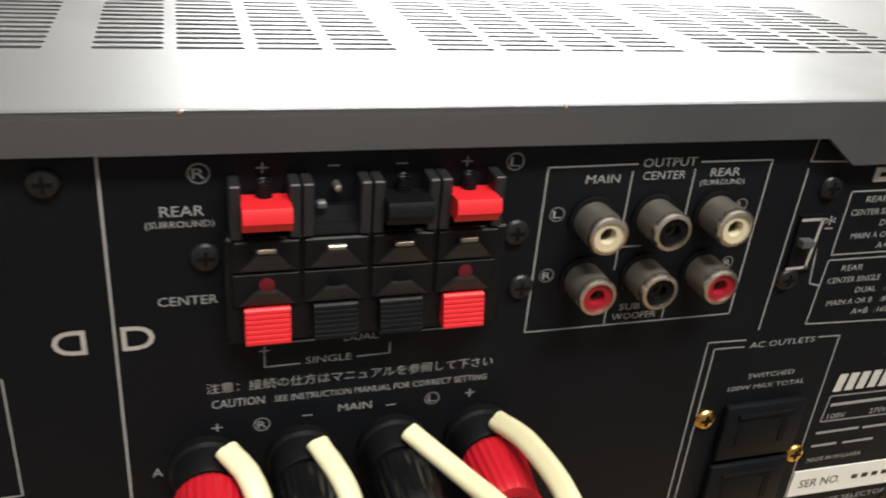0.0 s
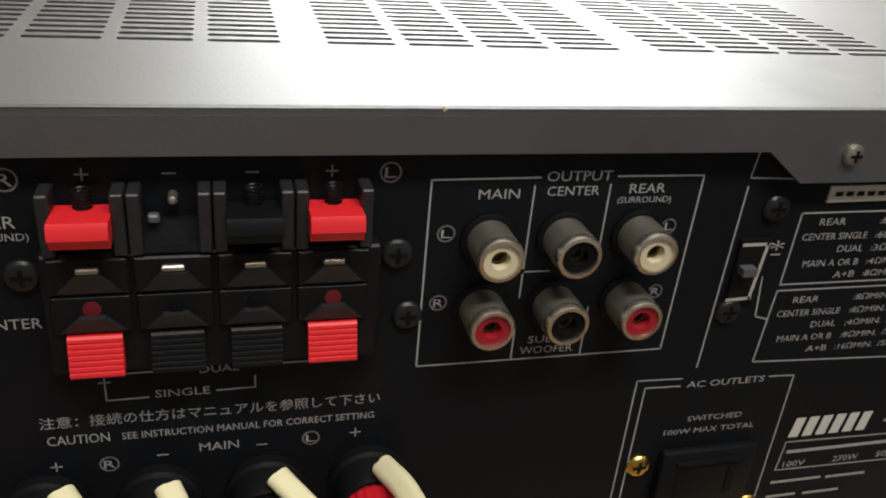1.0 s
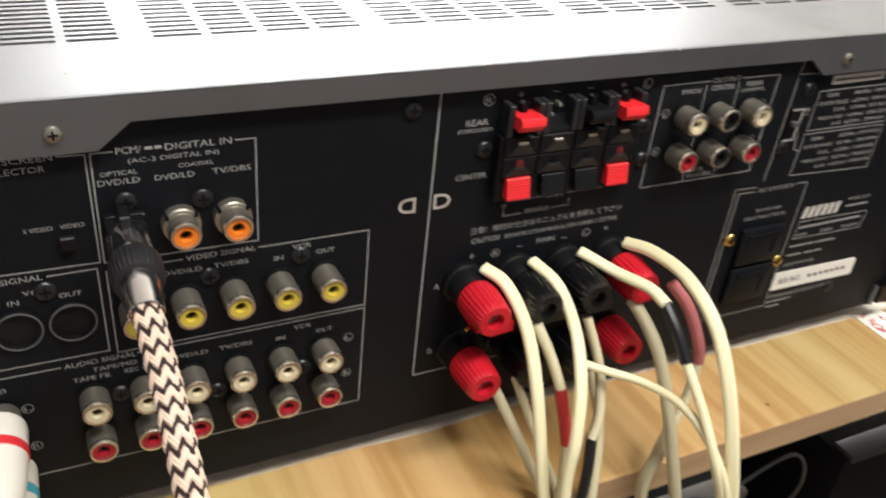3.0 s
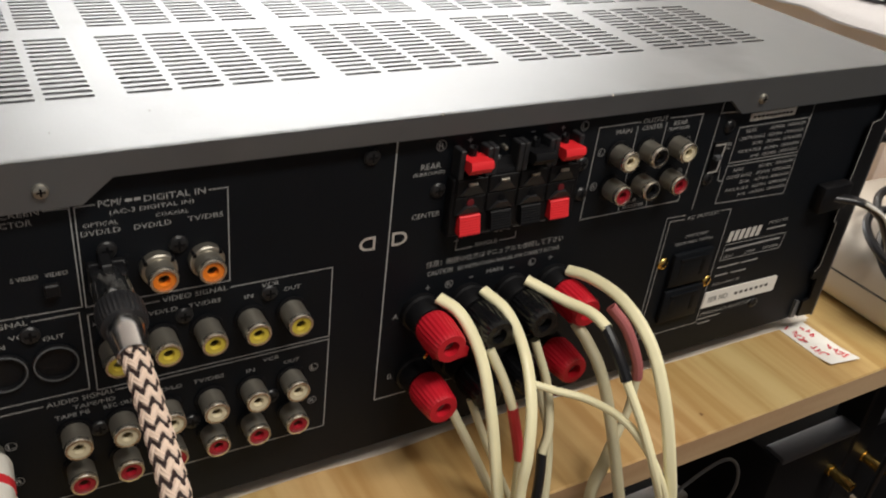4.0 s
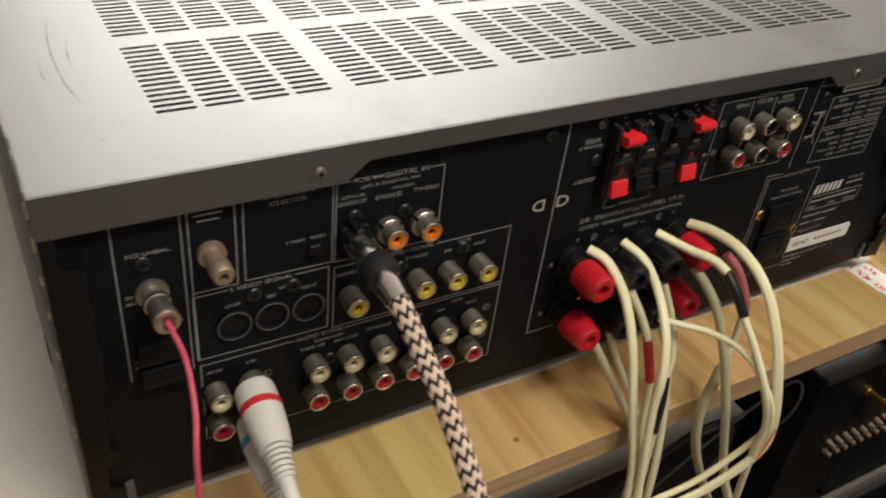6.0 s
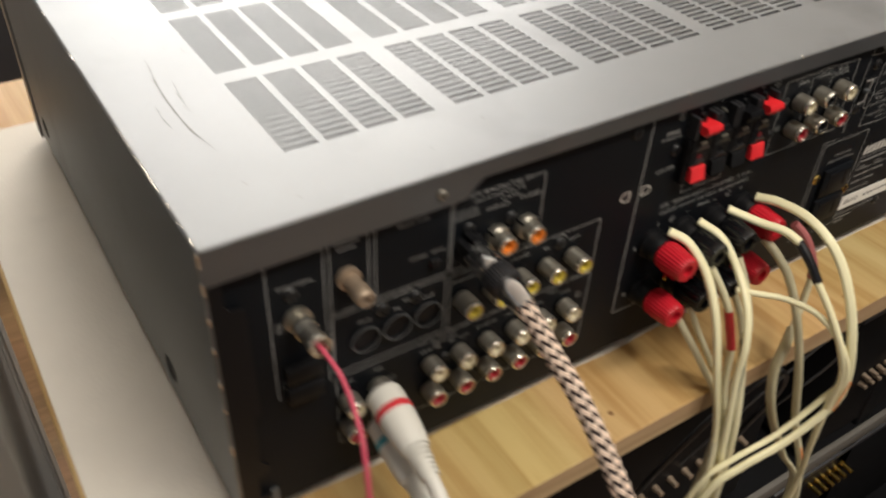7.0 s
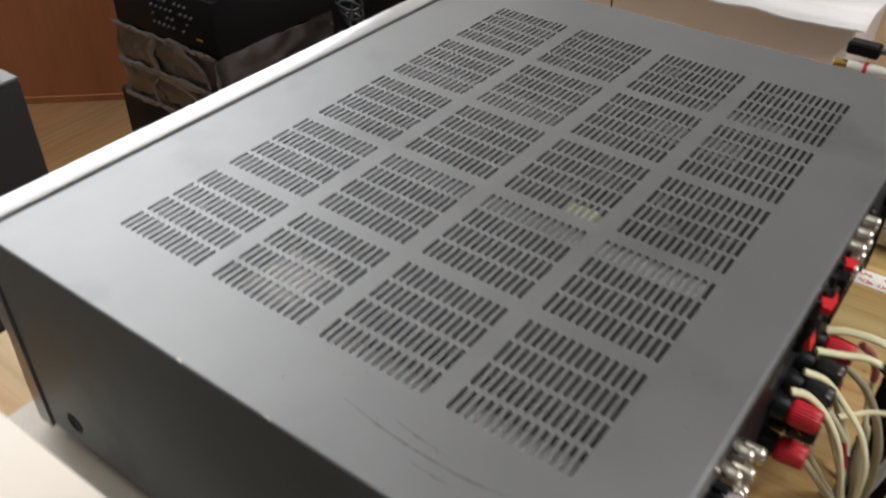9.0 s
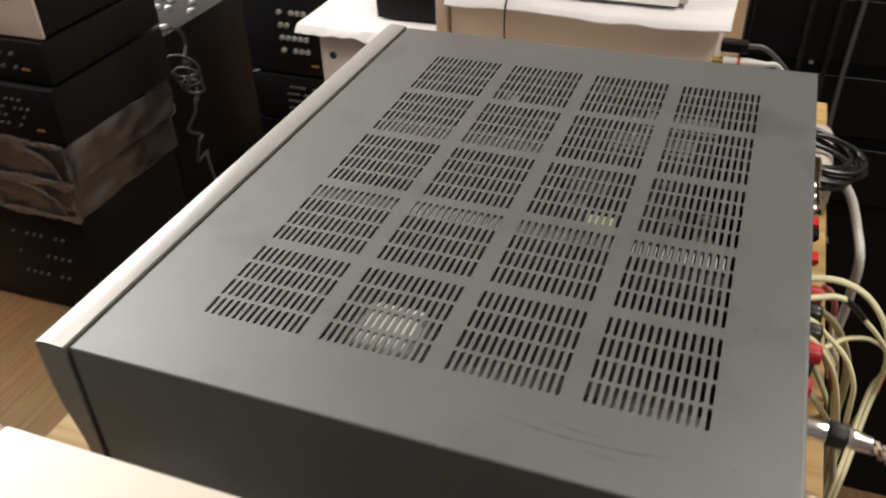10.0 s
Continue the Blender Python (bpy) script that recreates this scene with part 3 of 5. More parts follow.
for px in (83.4, 97.1, 110.9, 124.6, 138.3, 152.0):
    put_jack("white", M_WHITEPL, px, 58.0)
    put_jack("red", M_REDIN, px, 43.4)
put_jack("white", M_WHITEPL, 46.5, 58.0)
put_jack("red", M_REDIN, 46.5, 43.4)

# round mini-plug sockets for super video
for px in (54.6, 68.0, 81.4):
    bm = bmesh.new()
    b_lathe(bm, (0, 0, 0), (0, -1, 0), [(0, 6.3), (0.9, 6.3), (1.1, 6.0), (1.1, 5.2), (-0.3, 5.0), (-0.3, 0.5)], 32)
    sv = part("round_socket", bm, M_DARKPL, rec, at=(px, -0.1, 85.5))
    bm = bmesh.new()
    b_lathe(bm, (0, -0.9, 0), (0, -1, 0), [(0, 6.1), (0.4, 6.0), (0.45, 5.6), (0.1, 5.5)], 32)
    bmesh.ops.delete(bm, geom=[f for f in bm.faces if len(f.verts) > 4], context="FACES")
    part("ring", bm, M_GREYPL, sv)

# spring clip block
bm = bmesh.new()
b_box(bm, 205.4, 258.0, -4.2, 0, 105.2, 127.0, 0.4)
block = part("clip_block", bm, M_DARKPL, rec, "black spring-clip terminal block with red and black levers")
CX = [212.5, 225.0, 237.5, 250.0]
for i, px in enumerate(CX):
    for s in (-1, 1):
        bm = bmesh.new()
        b_box(bm, px + s * 5.1 - 1.0, px + s * 5.1 + 1.0, -5.4, 0, 127.2, 137.4, 0.25)
        part("side_rail", bm, M_FUNNEL, block)
    bm = bmesh.new()
    b_box(bm, px - 5.9, px + 5.9, -5.2, -4.2, 120.5, 126.8, 0.3)
    part("cell", bm, M_DARKPL, block)
    bm = bmesh.new()
    b_box(bm, px - 5.9, px + 5.9, -4.9, -4.2, 113.4, 120.2, 0.3)
    part("cell", bm, M_DARKPL, block)
    for zc, zt in ((121.0, 125.4), (113.9, 117.8)):
        bm = bmesh.new()
        vs = [(px - 4.8, -5.35, zc), (px + 4.8, -5.35, zc), (px + 1.9, -6.3, zt - 1.0), (px - 1.9, -6.3, zt - 1.0)]
        ve = [(px - 4.8, -4.3, zc), (px + 4.8, -4.3, zc), (px + 1.9, -4.3, zt - 1.0), (px - 1.9, -4.3, zt - 1.0)]
        a = [bm.verts.new(V(*q)) for q in vs]
        b = [bm.verts.new(V(*q)) for q in ve]
        bm.faces.new(a)
        for k in range(4):
            bm.faces.new((a[k], b[k], b[(k + 1) % 4], a[(k + 1) % 4]))
        part("funnel", bm, M_FUNNEL, block)
    bm = bmesh.new()
    b_box(bm, px - 1.7, px + 1.7, -6.0, -5.0, 124.5, 125.5, 0.2)
    part("contact", bm, M_PLATED, block)
    bm = bmesh.new()
    b_lathe(bm, (px, -4.7, 117.9), (0, -1, 0), [(0, 1.4), (0.5, 1.4), (0.55, 1.0)], 14)
    part("contact_hole", bm, M_REDHOLE if i in (0, 3) else M_BLACKIN, block)
    lev = M_CLIPRED if i in (0, 3) else M_DARKPL
    # upper lever pressed open, on its coil spring
    bm = bmesh.new()
    if i != 1:
        b_plate(bm, [(-9.6, 133.8), (-9.0, 134.7), (-1, 134.0), (-1, 132.4), (-5.2, 131.4), (-5.6, 130.6), (-8.4, 130.2), (-8.9, 131.6), (-9.8, 132.2)], px - 4.2, px + 4.2, "x")
        part("lever", bm, lev, block)
        turns = [Vector((px + 1.25 * math.cos(a * 0.7), -2.4 - 1.25 * math.sin(a * 0.7), 134.2 + a * 0.065)) for a in range(48)]
        bm = bmesh.new()
        b_tube(bm, turns, 0.27, 5)
        part("coil_spring", bm, M_DARKPL, block)
    else:
        b_plate(bm, [(-1.6, 131.4), (-0.5, 131.6), (-0.5, 127.2), (-4.6, 127.2), (-4.2, 128.4), (-2.6, 129.0)], px - 4.3, px + 4.3, "x")
        part("lever", bm, lev, block, "black lever broken off at its root")
        bm = bmesh.new()
        b_lathe(bm, (px + 0.4, -0.5, 135.2), (0, -1, 0), [(0, 0.8), (2.4, 0.7), (2.6, 0.4)], 10)
        part("peg", bm, M_PLATED, block)
        bm = bmesh.new()
        b_box(bm, px - 3.4, px - 1.6, -3.4, -1.8, 131.6, 133.0, 0.3)
        part("broken_stub", bm, M_GREYPL, block)
    # lower lever closed, ribbed across its face
    bm = bmesh.new()
    out = [(-4.0, 113.3), (-5.6, 113.3)]
    for k in range(7):
        zz, yy = 113.0 - k * 0.95, -6.0 - k * 0.2
        out += [(yy, zz), (yy - 0.12, zz - 0.55), (yy + 0.3, zz - 0.7)]
    out += [(-7.0, 106.3), (-4.0, 106.8)]
    b_plate(bm, out, px - 4.1, px + 4.1, "x")
    part("lever", bm, lev, block)

# binding posts: two rows of four
POSTX = [200.2, 219.5, 238.8, 258.2]


def binding_post(x, z, cap, name="binding_post"):
    bm = bmesh.new()
    b_lathe(bm, (0, 0, 0), (0, -1, 0), [(0, 7.6), (2.0, 7.6), (2.6, 6.9), (7.5, 6.6), (8.6, 6.1), (8.7, 4.2), (9.6, 4.2)], 28)
    p = part(name, bm, M_DARKPL, rec, at=(x, 0, z))
    bm = bmesh.new()
    b_lathe(bm, (0, 0, 0), (0, -1, 0), [(9.2, 4.0), (9.3, 6.0), (10.5, 6.6), (14, 6.75), (20.5, 6.15), (22.8, 5.9), (24.0, 5.3), (24.0, 2.9), (19.5, 2.7)], 52, ribs=1, rib=0.035)
    part("cap", bm, cap, p, sharp=20)
    bm = bmesh.new()
    b_lathe(bm, (0, -19.2, 0), (0, -1, 0), [(0, 2.6), (1.6, 2.6), (1.6, 1.7), (0.4, 1.6)], 14)
    part("metal_core", bm, M_PLATED, p)
    bm = bmesh.new()
    b_lathe(bm, (0, -8.5, 0), (0, -1, 0), [(0, 2.6), (2, 2.6)], 12)
    part("threaded_stem", bm, M_BRASS, p)
    return p


red_post = binding_post(POSTX[0], 73.6, M_RED)
black_post = binding_post(POSTX[1], 73.6, M_GLOSSBLACK)
again(black_post, (POSTX[2], 0, 73.6), rec)
again(red_post, (POSTX[3], 0, 73.6), rec)
again(red_post, (POSTX[0], 0, 46.4), rec)
again(black_post, (POSTX[1], 0, 46.4), rec)
again(black_post, (POSTX[2], 0, 46.4), rec)
again(red_post, (POSTX[3], 0, 46.4), rec)
# side wings of the twin terminals
for px, cap in ((POSTX[0], M_RED), (POSTX[3], M_RED), (POSTX[1], M_GLOSSBLACK), (POSTX[2], M_GLOSSBLACK)):
    bm = bmesh.new()
    b_plate(bm, [(px - 5.5, 69), (px + 4, 66.2), (px + 8.4, 66.6), (px + 8.8, 70), (px + 5.5, 73)], -21.5, -12.5)
    part("post_wing", bm, cap, rec)
bm = bmesh.new()
b_lathe(bm, (195.8, -16.2, 67.8), (-0.8, -0.5, -0.2), [(0, 0.7), (2.6, 0.6), (2.8, 0.2)], 8)
part("bare_strand", bm, M_BRASS, rec)

# mains sockets
for pz in (64.0, 45.2):
    bm = bmesh.new()
    b_box(bm, 322.6, 345.6, -2.4, 0, pz - 8.2, pz + 8.6, 0.8, 2)
    so = part("mains_socket", bm, M_PANEL, rec, "black two-pin mains socket")
    for s in (-1, 1):
        bm = bmesh.new()
        b_box(bm, 334.1 + s * 6.3 - 0.9, 334.1 + s * 6.3 + 0.9, -2.55, -2.0, pz - 4, pz + 3.6)
        part("pin_slot", bm, M_BLACKIN, so)
    bm = bmesh.new()
    b_box(bm, 326.0, 342.2, -3.0, -2.3, pz + 5.2, pz + 6.2)
    part("socket_ridge", bm, M_PANEL, so)
# impedance slide switch, screen selector switch, mode holes
bm = bmesh.new()
b_box(bm, 328.4, 335.0, -0.9, 0, 109.6, 123.4)
slide = part("slide_switch", bm, M_DARKPL, rec)
strokes([[(329, 122.4), (334.4, 122.4)], [(334.2, 122.4), (333.2, 110.4)], [(333.4, 110.4), (328.4, 110.2)]], 0.7, slide, "slot_edge", -1.0, M_STAMP)
bm = bmesh.new()
b_box(bm, 329.0, 332.0, -3.0, -0.8, 116.4, 118.0)
part("slider", bm, M_GREYPL, slide)
bm = bmesh.new()
b_box(bm, 81.2, 85.2, -2.2, 0, 108.5, 112.4, 0.4)
part("toggle", bm, M_DARKPL, rec)
for s, cx in ((-1, 180.6), (1, 186.6)):
    outer = [(0, 108.4), (2.6, 108.4)] + [(2.6 + 3.2 * math.sin(a), 105.8 + 2.6 * math.cos(a)) for a in (0.5, 1.0, 1.57, 2.1, 2.6)] + [(2.6, 103.2), (0, 103.2)]
    inner = [(0.9, 107.5), (2.6, 107.5)] + [(2.6 + 2.2 * math.sin(a), 105.8 + 1.7 * math.cos(a)) for a in (0.5, 1.0, 1.57, 2.1, 2.6)] + [(2.6, 104.1), (0.9, 104.1)]
    bm = bmesh.new()
    vo = [bm.verts.new(V(cx + s * a, -0.25, z)) for a, z in outer]
    vi = [bm.verts.new(V(cx + s * a, -0.25, z)) for a, z in inner]
    for k in range(len(vo)):
        q = (vo[k], vo[(k + 1) % len(vo)], vi[(k + 1) % len(vo)], vi[k])
        bm.faces.new(q)
    part("stamped_slot", bm, M_STAMP, panel)

# printed frames
L = 0.34
strokes([[(19.4, 72), (19.4, 134.4), (39.8, 134.2), (39.8, 70.5)]], L, panel, "printed_frame")
strokes([[(42, 73.4), (42, 134.2), (45, 134.2)], [(53, 134.2), (56.8, 134.0), (56.8, 102.8), (42, 102.8)]], L, panel, "printed_frame")
strokes([[(64, 134.6), (59.4, 134.6), (59.4, 103.2), (90.2, 102.6), (90.2, 134), (84, 134.2)]], L, panel, "printed_frame")
strokes([[(96.5, 134), (91.4, 134), (91.2, 102.2), (132.2, 101.9), (132.3, 133.7), (127, 133.7)]], L, panel, "printed_frame")
strokes([[(53, 101), (41.6, 101), (41.6, 73.5), (89.2, 73.2), (89.2, 100.8), (77, 100.8)]], L, panel, "printed_frame")
strokes([[(111, 99.5), (91.3, 99.5), (91.3, 71.9), (165.6, 71.9), (165.8, 99.5), (132.5, 99.5)]], L, panel, "printed_frame")
strokes([[(76, 70.4), (42.2, 70.6), (42.2, 34), (60, 32.5), (165.0, 31.6), (165.6, 70.6), (96.5, 70.4)]], L, panel, "printed_frame")
strokes([[(262.5, 141.6), (185.8, 141.6), (184.9, 37.0), (262, 37.0)]], 0.5, panel, "printed_frame")
strokes([[(285.8, 136.8), (266.6, 136.7), (266.5, 99.1), (316.7, 99.1), (317.3, 136.7), (300.4, 136.8)]], L, panel, "printed_frame")
strokes([[(285, 135.2), (285, 119)], [(285, 117.8), (285, 113)], [(285, 106), (285, 99.2)], [(299.2, 135.2), (299.2, 119)], [(299.2, 110), (299.2, 99.2)], [(285.4, 118.3), (290, 118.3)]], 0.3, panel, "printed_divider")
strokes([[(327.6, 141.6), (327.0, 136), (338.5, 135.6), (346, 135.6)], [(372, 135.8), (383.2, 135.6), (382.4, 112.4)], [(327, 134.2), (326.2, 93.8)]], L, panel, "printed_frame")
strokes([[(340.4, 128.4), (382.6, 128.4), (382.4, 112.4), (340.2, 112.6), (340.4, 128.4)]], 0.35, panel, "printed_frame")
strokes([[(340.0, 111.2), (382.3, 111.0), (382.2, 92.2), (339.2, 94.0), (340.0, 111.2)]], 0.35, panel, "printed_frame")
strokes([[(336.2, 119.6), (338, 119.6)], [(335.6, 114.6), (336.6, 105.4), (339.4, 104.6)]], 0.35, panel, "printed_line")
strokes([[(350.6, 89.6), (344.6, 89.8)], [(323.4, 91.1), (313.2, 91.4), (313.2, 29.4), (350.8, 29.4), (350.6, 89.6)], [(323.4, 89.2), (315.4, 89.4), (315.4, 31)]], L, panel, "printed_frame")
strokes([[(354.5, 70.6), (394, 69.8), (393, 61.8), (354, 62.4), (354.5, 70.6)]], 0.35, panel, "printed_frame")
strokes([[(212.2, 99.2), (212.2, 96.6), (219, 96.7)], [(230.6, 97.1), (237.2, 97.2), (237.2, 99.6)], [(213, 102), (226.6, 102)], [(235.6, 102), (250, 102)]], 0.3, panel, "printed_line")
for px, pz, plus in ((212.5, 138.6, 1), (225, 138.6, 0), (237.5, 138.6, 0), (250, 138.6, 1), (202.6, 83.0, 1), (220.6, 83.6, 0), (238.2, 83.9, 0), (255.6, 84.8, 1), (212.2, 100.4, 1)):
    strokes([[(px - 0.9, pz), (px + 0.9, pz)]] + ([[(px, pz - 0.9), (px, pz + 0.9)]] if plus else []), 0.26, panel, "printed_sign")
for px, pz, r, ch in ((201.8, 137.9, 1.8, "R"), (259.6, 138.2, 1.7, "L"), (211.4, 82.6, 1.55, "R"), (247.2, 84.4, 1.5, "L"), (269.9, 126.6, 1.5, "L"), (269.6, 112.7, 1.5, "R"),
                      (312.4, 126.6, 1.4, "L"), (312.6, 112.7, 1.4, "R"), (160.4, 60.0, 1.5, "L"), (160.2, 45.2, 1.5, "R"), (66.0, 58.4, 1.5, "L"), (66.2, 44.0, 1.5, "R")):
    ring_mark(px, pz, r, ch, panel)

TEXTS = [
    ("REAR", 195, 202.4, 131.0, 2.0), ("(SURROUND)", 192.4, 204, 128.3, 1.7), ("CENTER", 193.4, 204, 113.0, 1.9),
    ("注意：接続の仕方はマニュアルを参照して下さい", 201, 260, 92.7, 2.5), ("CAUTION", 201.8, 212, 88.8, 2.0),
    ("SEE INSTRUCTION MANUAL FOR CORRECT SETTING", 214, 259, 88.7, 1.5), ("MAIN", 227, 234, 84.6, 1.8),
    ("A", 189.6, 191.6, 73.4, 2.2), ("B", 189.6, 191.4, 46.4, 2.2), ("SINGLE", 220.2, 229.4, 97.3, 1.6), ("DUAL", 227.8, 234.6, 101.8, 1.5),
    ("OUTPUT", 287.0, 299.2, 137.0, 1.9), ("MAIN", 275, 282.4, 133.9, 1.8), ("CENTER", 287.4, 297.2, 134.2, 1.8), ("REAR", 303, 310, 134.4, 1.8),
    ("(SURROUND)", 301, 311.6, 132.0, 1.6), ("SUB", 288, 293, 103.4, 1.6), ("WOOFER", 286.6, 297.4, 101.0, 1.6),
    ("AC OUTLETS", 325, 343.4, 89.4, 1.6), ("SWITCHED", 327.2, 340.4, 80.2, 1.4), ("100W MAX TOTAL", 322.4, 344.4, 76.9, 1.4),
    ("IMPEDANCE SELECTOR", 347, 371, 135.9, 1.4),
    ("REAR", 345, 351, 126.4, 1.5), ("CENTER SINGLE", 342, 357, 123.2, 1.5), (":6ΩMIN.", 359, 368, 123.2, 1.5), ("DUAL", 351, 357, 120.3, 1.5), (":3ΩMIN.", 359, 368, 120.3, 1.5),
    ("MAIN A OR B", 344, 357, 117.2, 1.5), (":4ΩMIN.", 359, 368, 117.2, 1.5), ("A+B", 352, 357, 114.4, 1.5), (":8ΩMIN.", 359, 368, 114.4, 1.5), (":8ΩMIN.", 359, 368, 126.4, 1.5),
    ("REAR", 344.5, 350.5, 108.8, 1.5), (":8ΩMIN.", 359, 368, 108.8, 1.5), ("CENTER SINGLE", 341.6, 356.6, 105.6, 1.5), (":8ΩMIN.", 359, 368, 105.6, 1.5), ("DUAL", 350.6, 356.6, 102.5, 1.5), (":4ΩMIN.", 359, 368, 102.5, 1.5),
    ("MAIN A OR B", 343.4, 356.6, 99.4, 1.5), (":8ΩMIN.", 359, 368, 99.4, 1.5), ("A+B", 351.4, 356.4, 96.4, 1.5), (":16ΩMIN.", 358.4, 368, 96.4, 1.5),
    ("*", 335.4, 338.4, 121.6, 2.2), ("MODEL NO.", 379.4, 392, 77.6, 1.6), ("100V", 355.6, 361.4, 63.9, 1.7), ("270W", 369, 376, 63.9, 1.7), ("50/60Hz", 381, 391.4, 63.9, 1.7),
    ("IMPEDANCE SELECTOR", 352, 386, 33.4, 1.7), ("/SPEAKER", 369.4, 381, 126.4, 1.4), ("/SPEAKER", 369.4, 381, 123.2, 1.4), ("/SPEAKER", 369.4, 381, 120.3, 1.4), ("/SPEAKER", 369.4, 381, 117.2, 1.4), ("/SPEAKER", 369.4, 381, 114.4, 1.4), ("/SPEAKER", 369.4, 381, 108.8, 1.4), ("/SPEAKER", 369.4, 381, 105.6, 1.4), ("/SPEAKER", 369.4, 381, 102.5, 1.4), ("/SPEAKER", 369.4, 381, 99.4, 1.4), ("/SPEAKER", 369.4, 381, 96.4, 1.4), 
    ("FM", 21.4, 24.4, 107, 1.4), ("ANT", 21, 25.4, 104.6, 1.4), ("AM", 21.4, 24.4, 80, 1.4), ("ANT", 21, 25.4, 77.4, 1.4), ("MADE IN MALAYSIA", 354, 371.6, 49.4, 1.4),
    ("ON SCREEN", 66, 83, 134.2, 1.7), ("SELECTOR", 68, 81, 131.4, 1.7), ("S VIDEO", 73.6, 80.4, 114.8, 1.3), ("VIDEO", 82, 87.8, 114.8, 1.3),
    ("PCM/", 97.4, 103.4, 134.0, 1.9), ("DIGITAL IN", 109.2, 126.0, 133.8, 1.9), ("(AC-3 DIGITAL IN)", 100, 122.6, 130.8, 1.7), ("OPTICAL", 93, 102, 128.0, 1.3), ("DVD/LD", 92.2, 102.4, 125.6, 1.6),
    ("COAXIAL", 112, 121, 128.2, 1.2), ("DVD/LD", 106, 116, 125.4, 1.6), ("TV/DBS", 120.6, 130.8, 125.4, 1.6),
    ("VIDEO SIGNAL", 112, 131.4, 99.6, 1.7), ("DVD/LD", 105.6, 116.2, 95.7, 1.5), ("TV/DBS", 119.4, 129.2, 95.7, 1.5), ("VCR", 142, 147.8, 97.8, 1.5), ("IN", 136.6, 139.4, 94.8, 1.5), ("OUT", 149.4, 155.0, 94.8, 1.5),
    ("MONITOR OUT", 92.4, 103, 95.7, 1.4), ("S VIDEO SIGNAL", 54, 76, 100.9, 1.7), ("VCR", 70.6, 76.4, 96.6, 1.5), ("OUT", 79.0, 84.6, 94.2, 1.5), ("IN", 66.8, 69.4, 94.2, 1.5), ("OUT", 51.8, 57.4, 94.2, 1.4),
    ("AUDIO SIGNAL", 77, 96, 70.4, 1.7), ("TAPE/MD", 84, 96, 67.4, 1.5), ("TAPE PB", 78.6, 88.4, 64.8, 1.5), ("REC OUT", 92.4, 102, 64.8, 1.5), ("DVD/LD", 105.8, 116, 66.0, 1.5), ("TV/DBS", 119.4, 129.4, 66.0, 1.5),
    ("VCR", 142.4, 148, 68.2, 1.5), ("IN", 136.8, 139.6, 65.2, 1.5), ("OUT", 149.6, 155, 65.2, 1.5), ("75Ω UNBAL.", 22.6, 36.4, 122.6, 1.5), ("AUX", 44, 49.6, 66.4, 1.4), ("CD", 58.4, 61.8, 66.4, 1.4),
]
for body, xa, xb, zc, hh in TEXTS:
    letters(body, xa, xb, zc, hh, panel)
# double logo and unreadable lines as plain bars
BARS = [(104.4, 106.2, 134.0, 1.7), (106.7, 108.4, 134.0, 1.7), (44.2, 53.2, 132.4, 1.2), (45, 52, 130.2, 1.2), 
        
        (379.4, 392, 74.2, 1.6), (355.6, 391, 67.6, 1.9), (354, 367.6, 58.6, 1.5), (369, 380, 58.4, 1.5), (354, 362, 54.2, 1.5), (364, 374, 54.0, 1.5), (352, 366, 30.6, 1.3), (352.4, 360, 28, 1.3), (264, 271, 62, 1.0), (265, 272, 59.5, 1.0)]
for xa, xb, zc, hh in BARS:
    n = max(1, round((xb - xa) / (hh * 1.15)))
    st = (xb - xa) / n
    strokes([[(xa + st * k + hh * 0.2, zc), (xa + st * (k + 0.72), zc)] for k in range(n)], hh * 0.5, panel, "printed_bar")
# maker's mark as plain slanted shapes
for k in range(6):
    xa = 354.4 + k * 3.55
    bm = bmesh.new()
    bm.faces.new([bm.verts.new(V(px, -0.25, pz)) for px, pz in ((xa, 72.0), (xa + 2.5, 72.0), (xa + 3.3, 77.4), (xa + 0.8, 77.4))])
    part("logo_shape", bm, mat("logo_print", (0.6, 0.58, 0.54), 0.6) if k == 0 else bpy.data.materials["logo_print"], panel)
# white plates
bm = bmesh.new()
b_plate(bm, [(345, 130.6), (371.6, 130.9), (371.6, 134.2), (345, 134.0)], -0.4, 0)
pl = part("white_plate", bm, mat("plate_grey", (0.55, 0.54, 0.5), 0.6), rec)
strokes([[(346.8 + k * 2.4, 132.4), (347.5 + k * 2.4, 132.4)] for k in range(10)], 1.0, pl, "printed_bar", -0.5, M_DARKPL)
bm = bmesh.new()
b_plate(bm, [(351.2, 37.0), (351.4, 45.8), (398.6, 45.0), (399.8, 43.8), (399.6, 36.9), (398.4, 36.2)], -0.4, 0)
sl = part("serial_label", bm, M_PAPER, rec, "white serial number sticker")
letters("SER NO.", 354, 367.4, 41.2, 2.8, sl, M_SCREW, -0.5)
strokes([[(372 + k * 3.4, 41.0), (372.5 + k * 3.4, 41.0)] for k in range(7)], 1.5, sl, "printed_bar", -0.5, M_SCREW)

# aerial sockets
bm = bmesh.new()
b_lathe(bm, (48.6, 0, 117.6), (0, -1, 0), [(0, 4.6), (2, 4.6), (2.1, 3.2), (7, 3.2), (7.1, 3.0), (8, 3.6), (13, 3.6), (14, 3.0), (14, 1.4), (11, 1.3)], 24)
part("aerial_socket", bm, M_TARNISH, rec, "tarnished threaded aerial socket")
bm = bmesh.new()
b_lathe(bm, (29.2, 0, 107.4), (0, -1, 0), [(0, 5.2), (1.5, 5.2), (1.6, 3.6), (9, 3.6)], 20)
part("aerial_socket", bm, M_PLATED, rec)
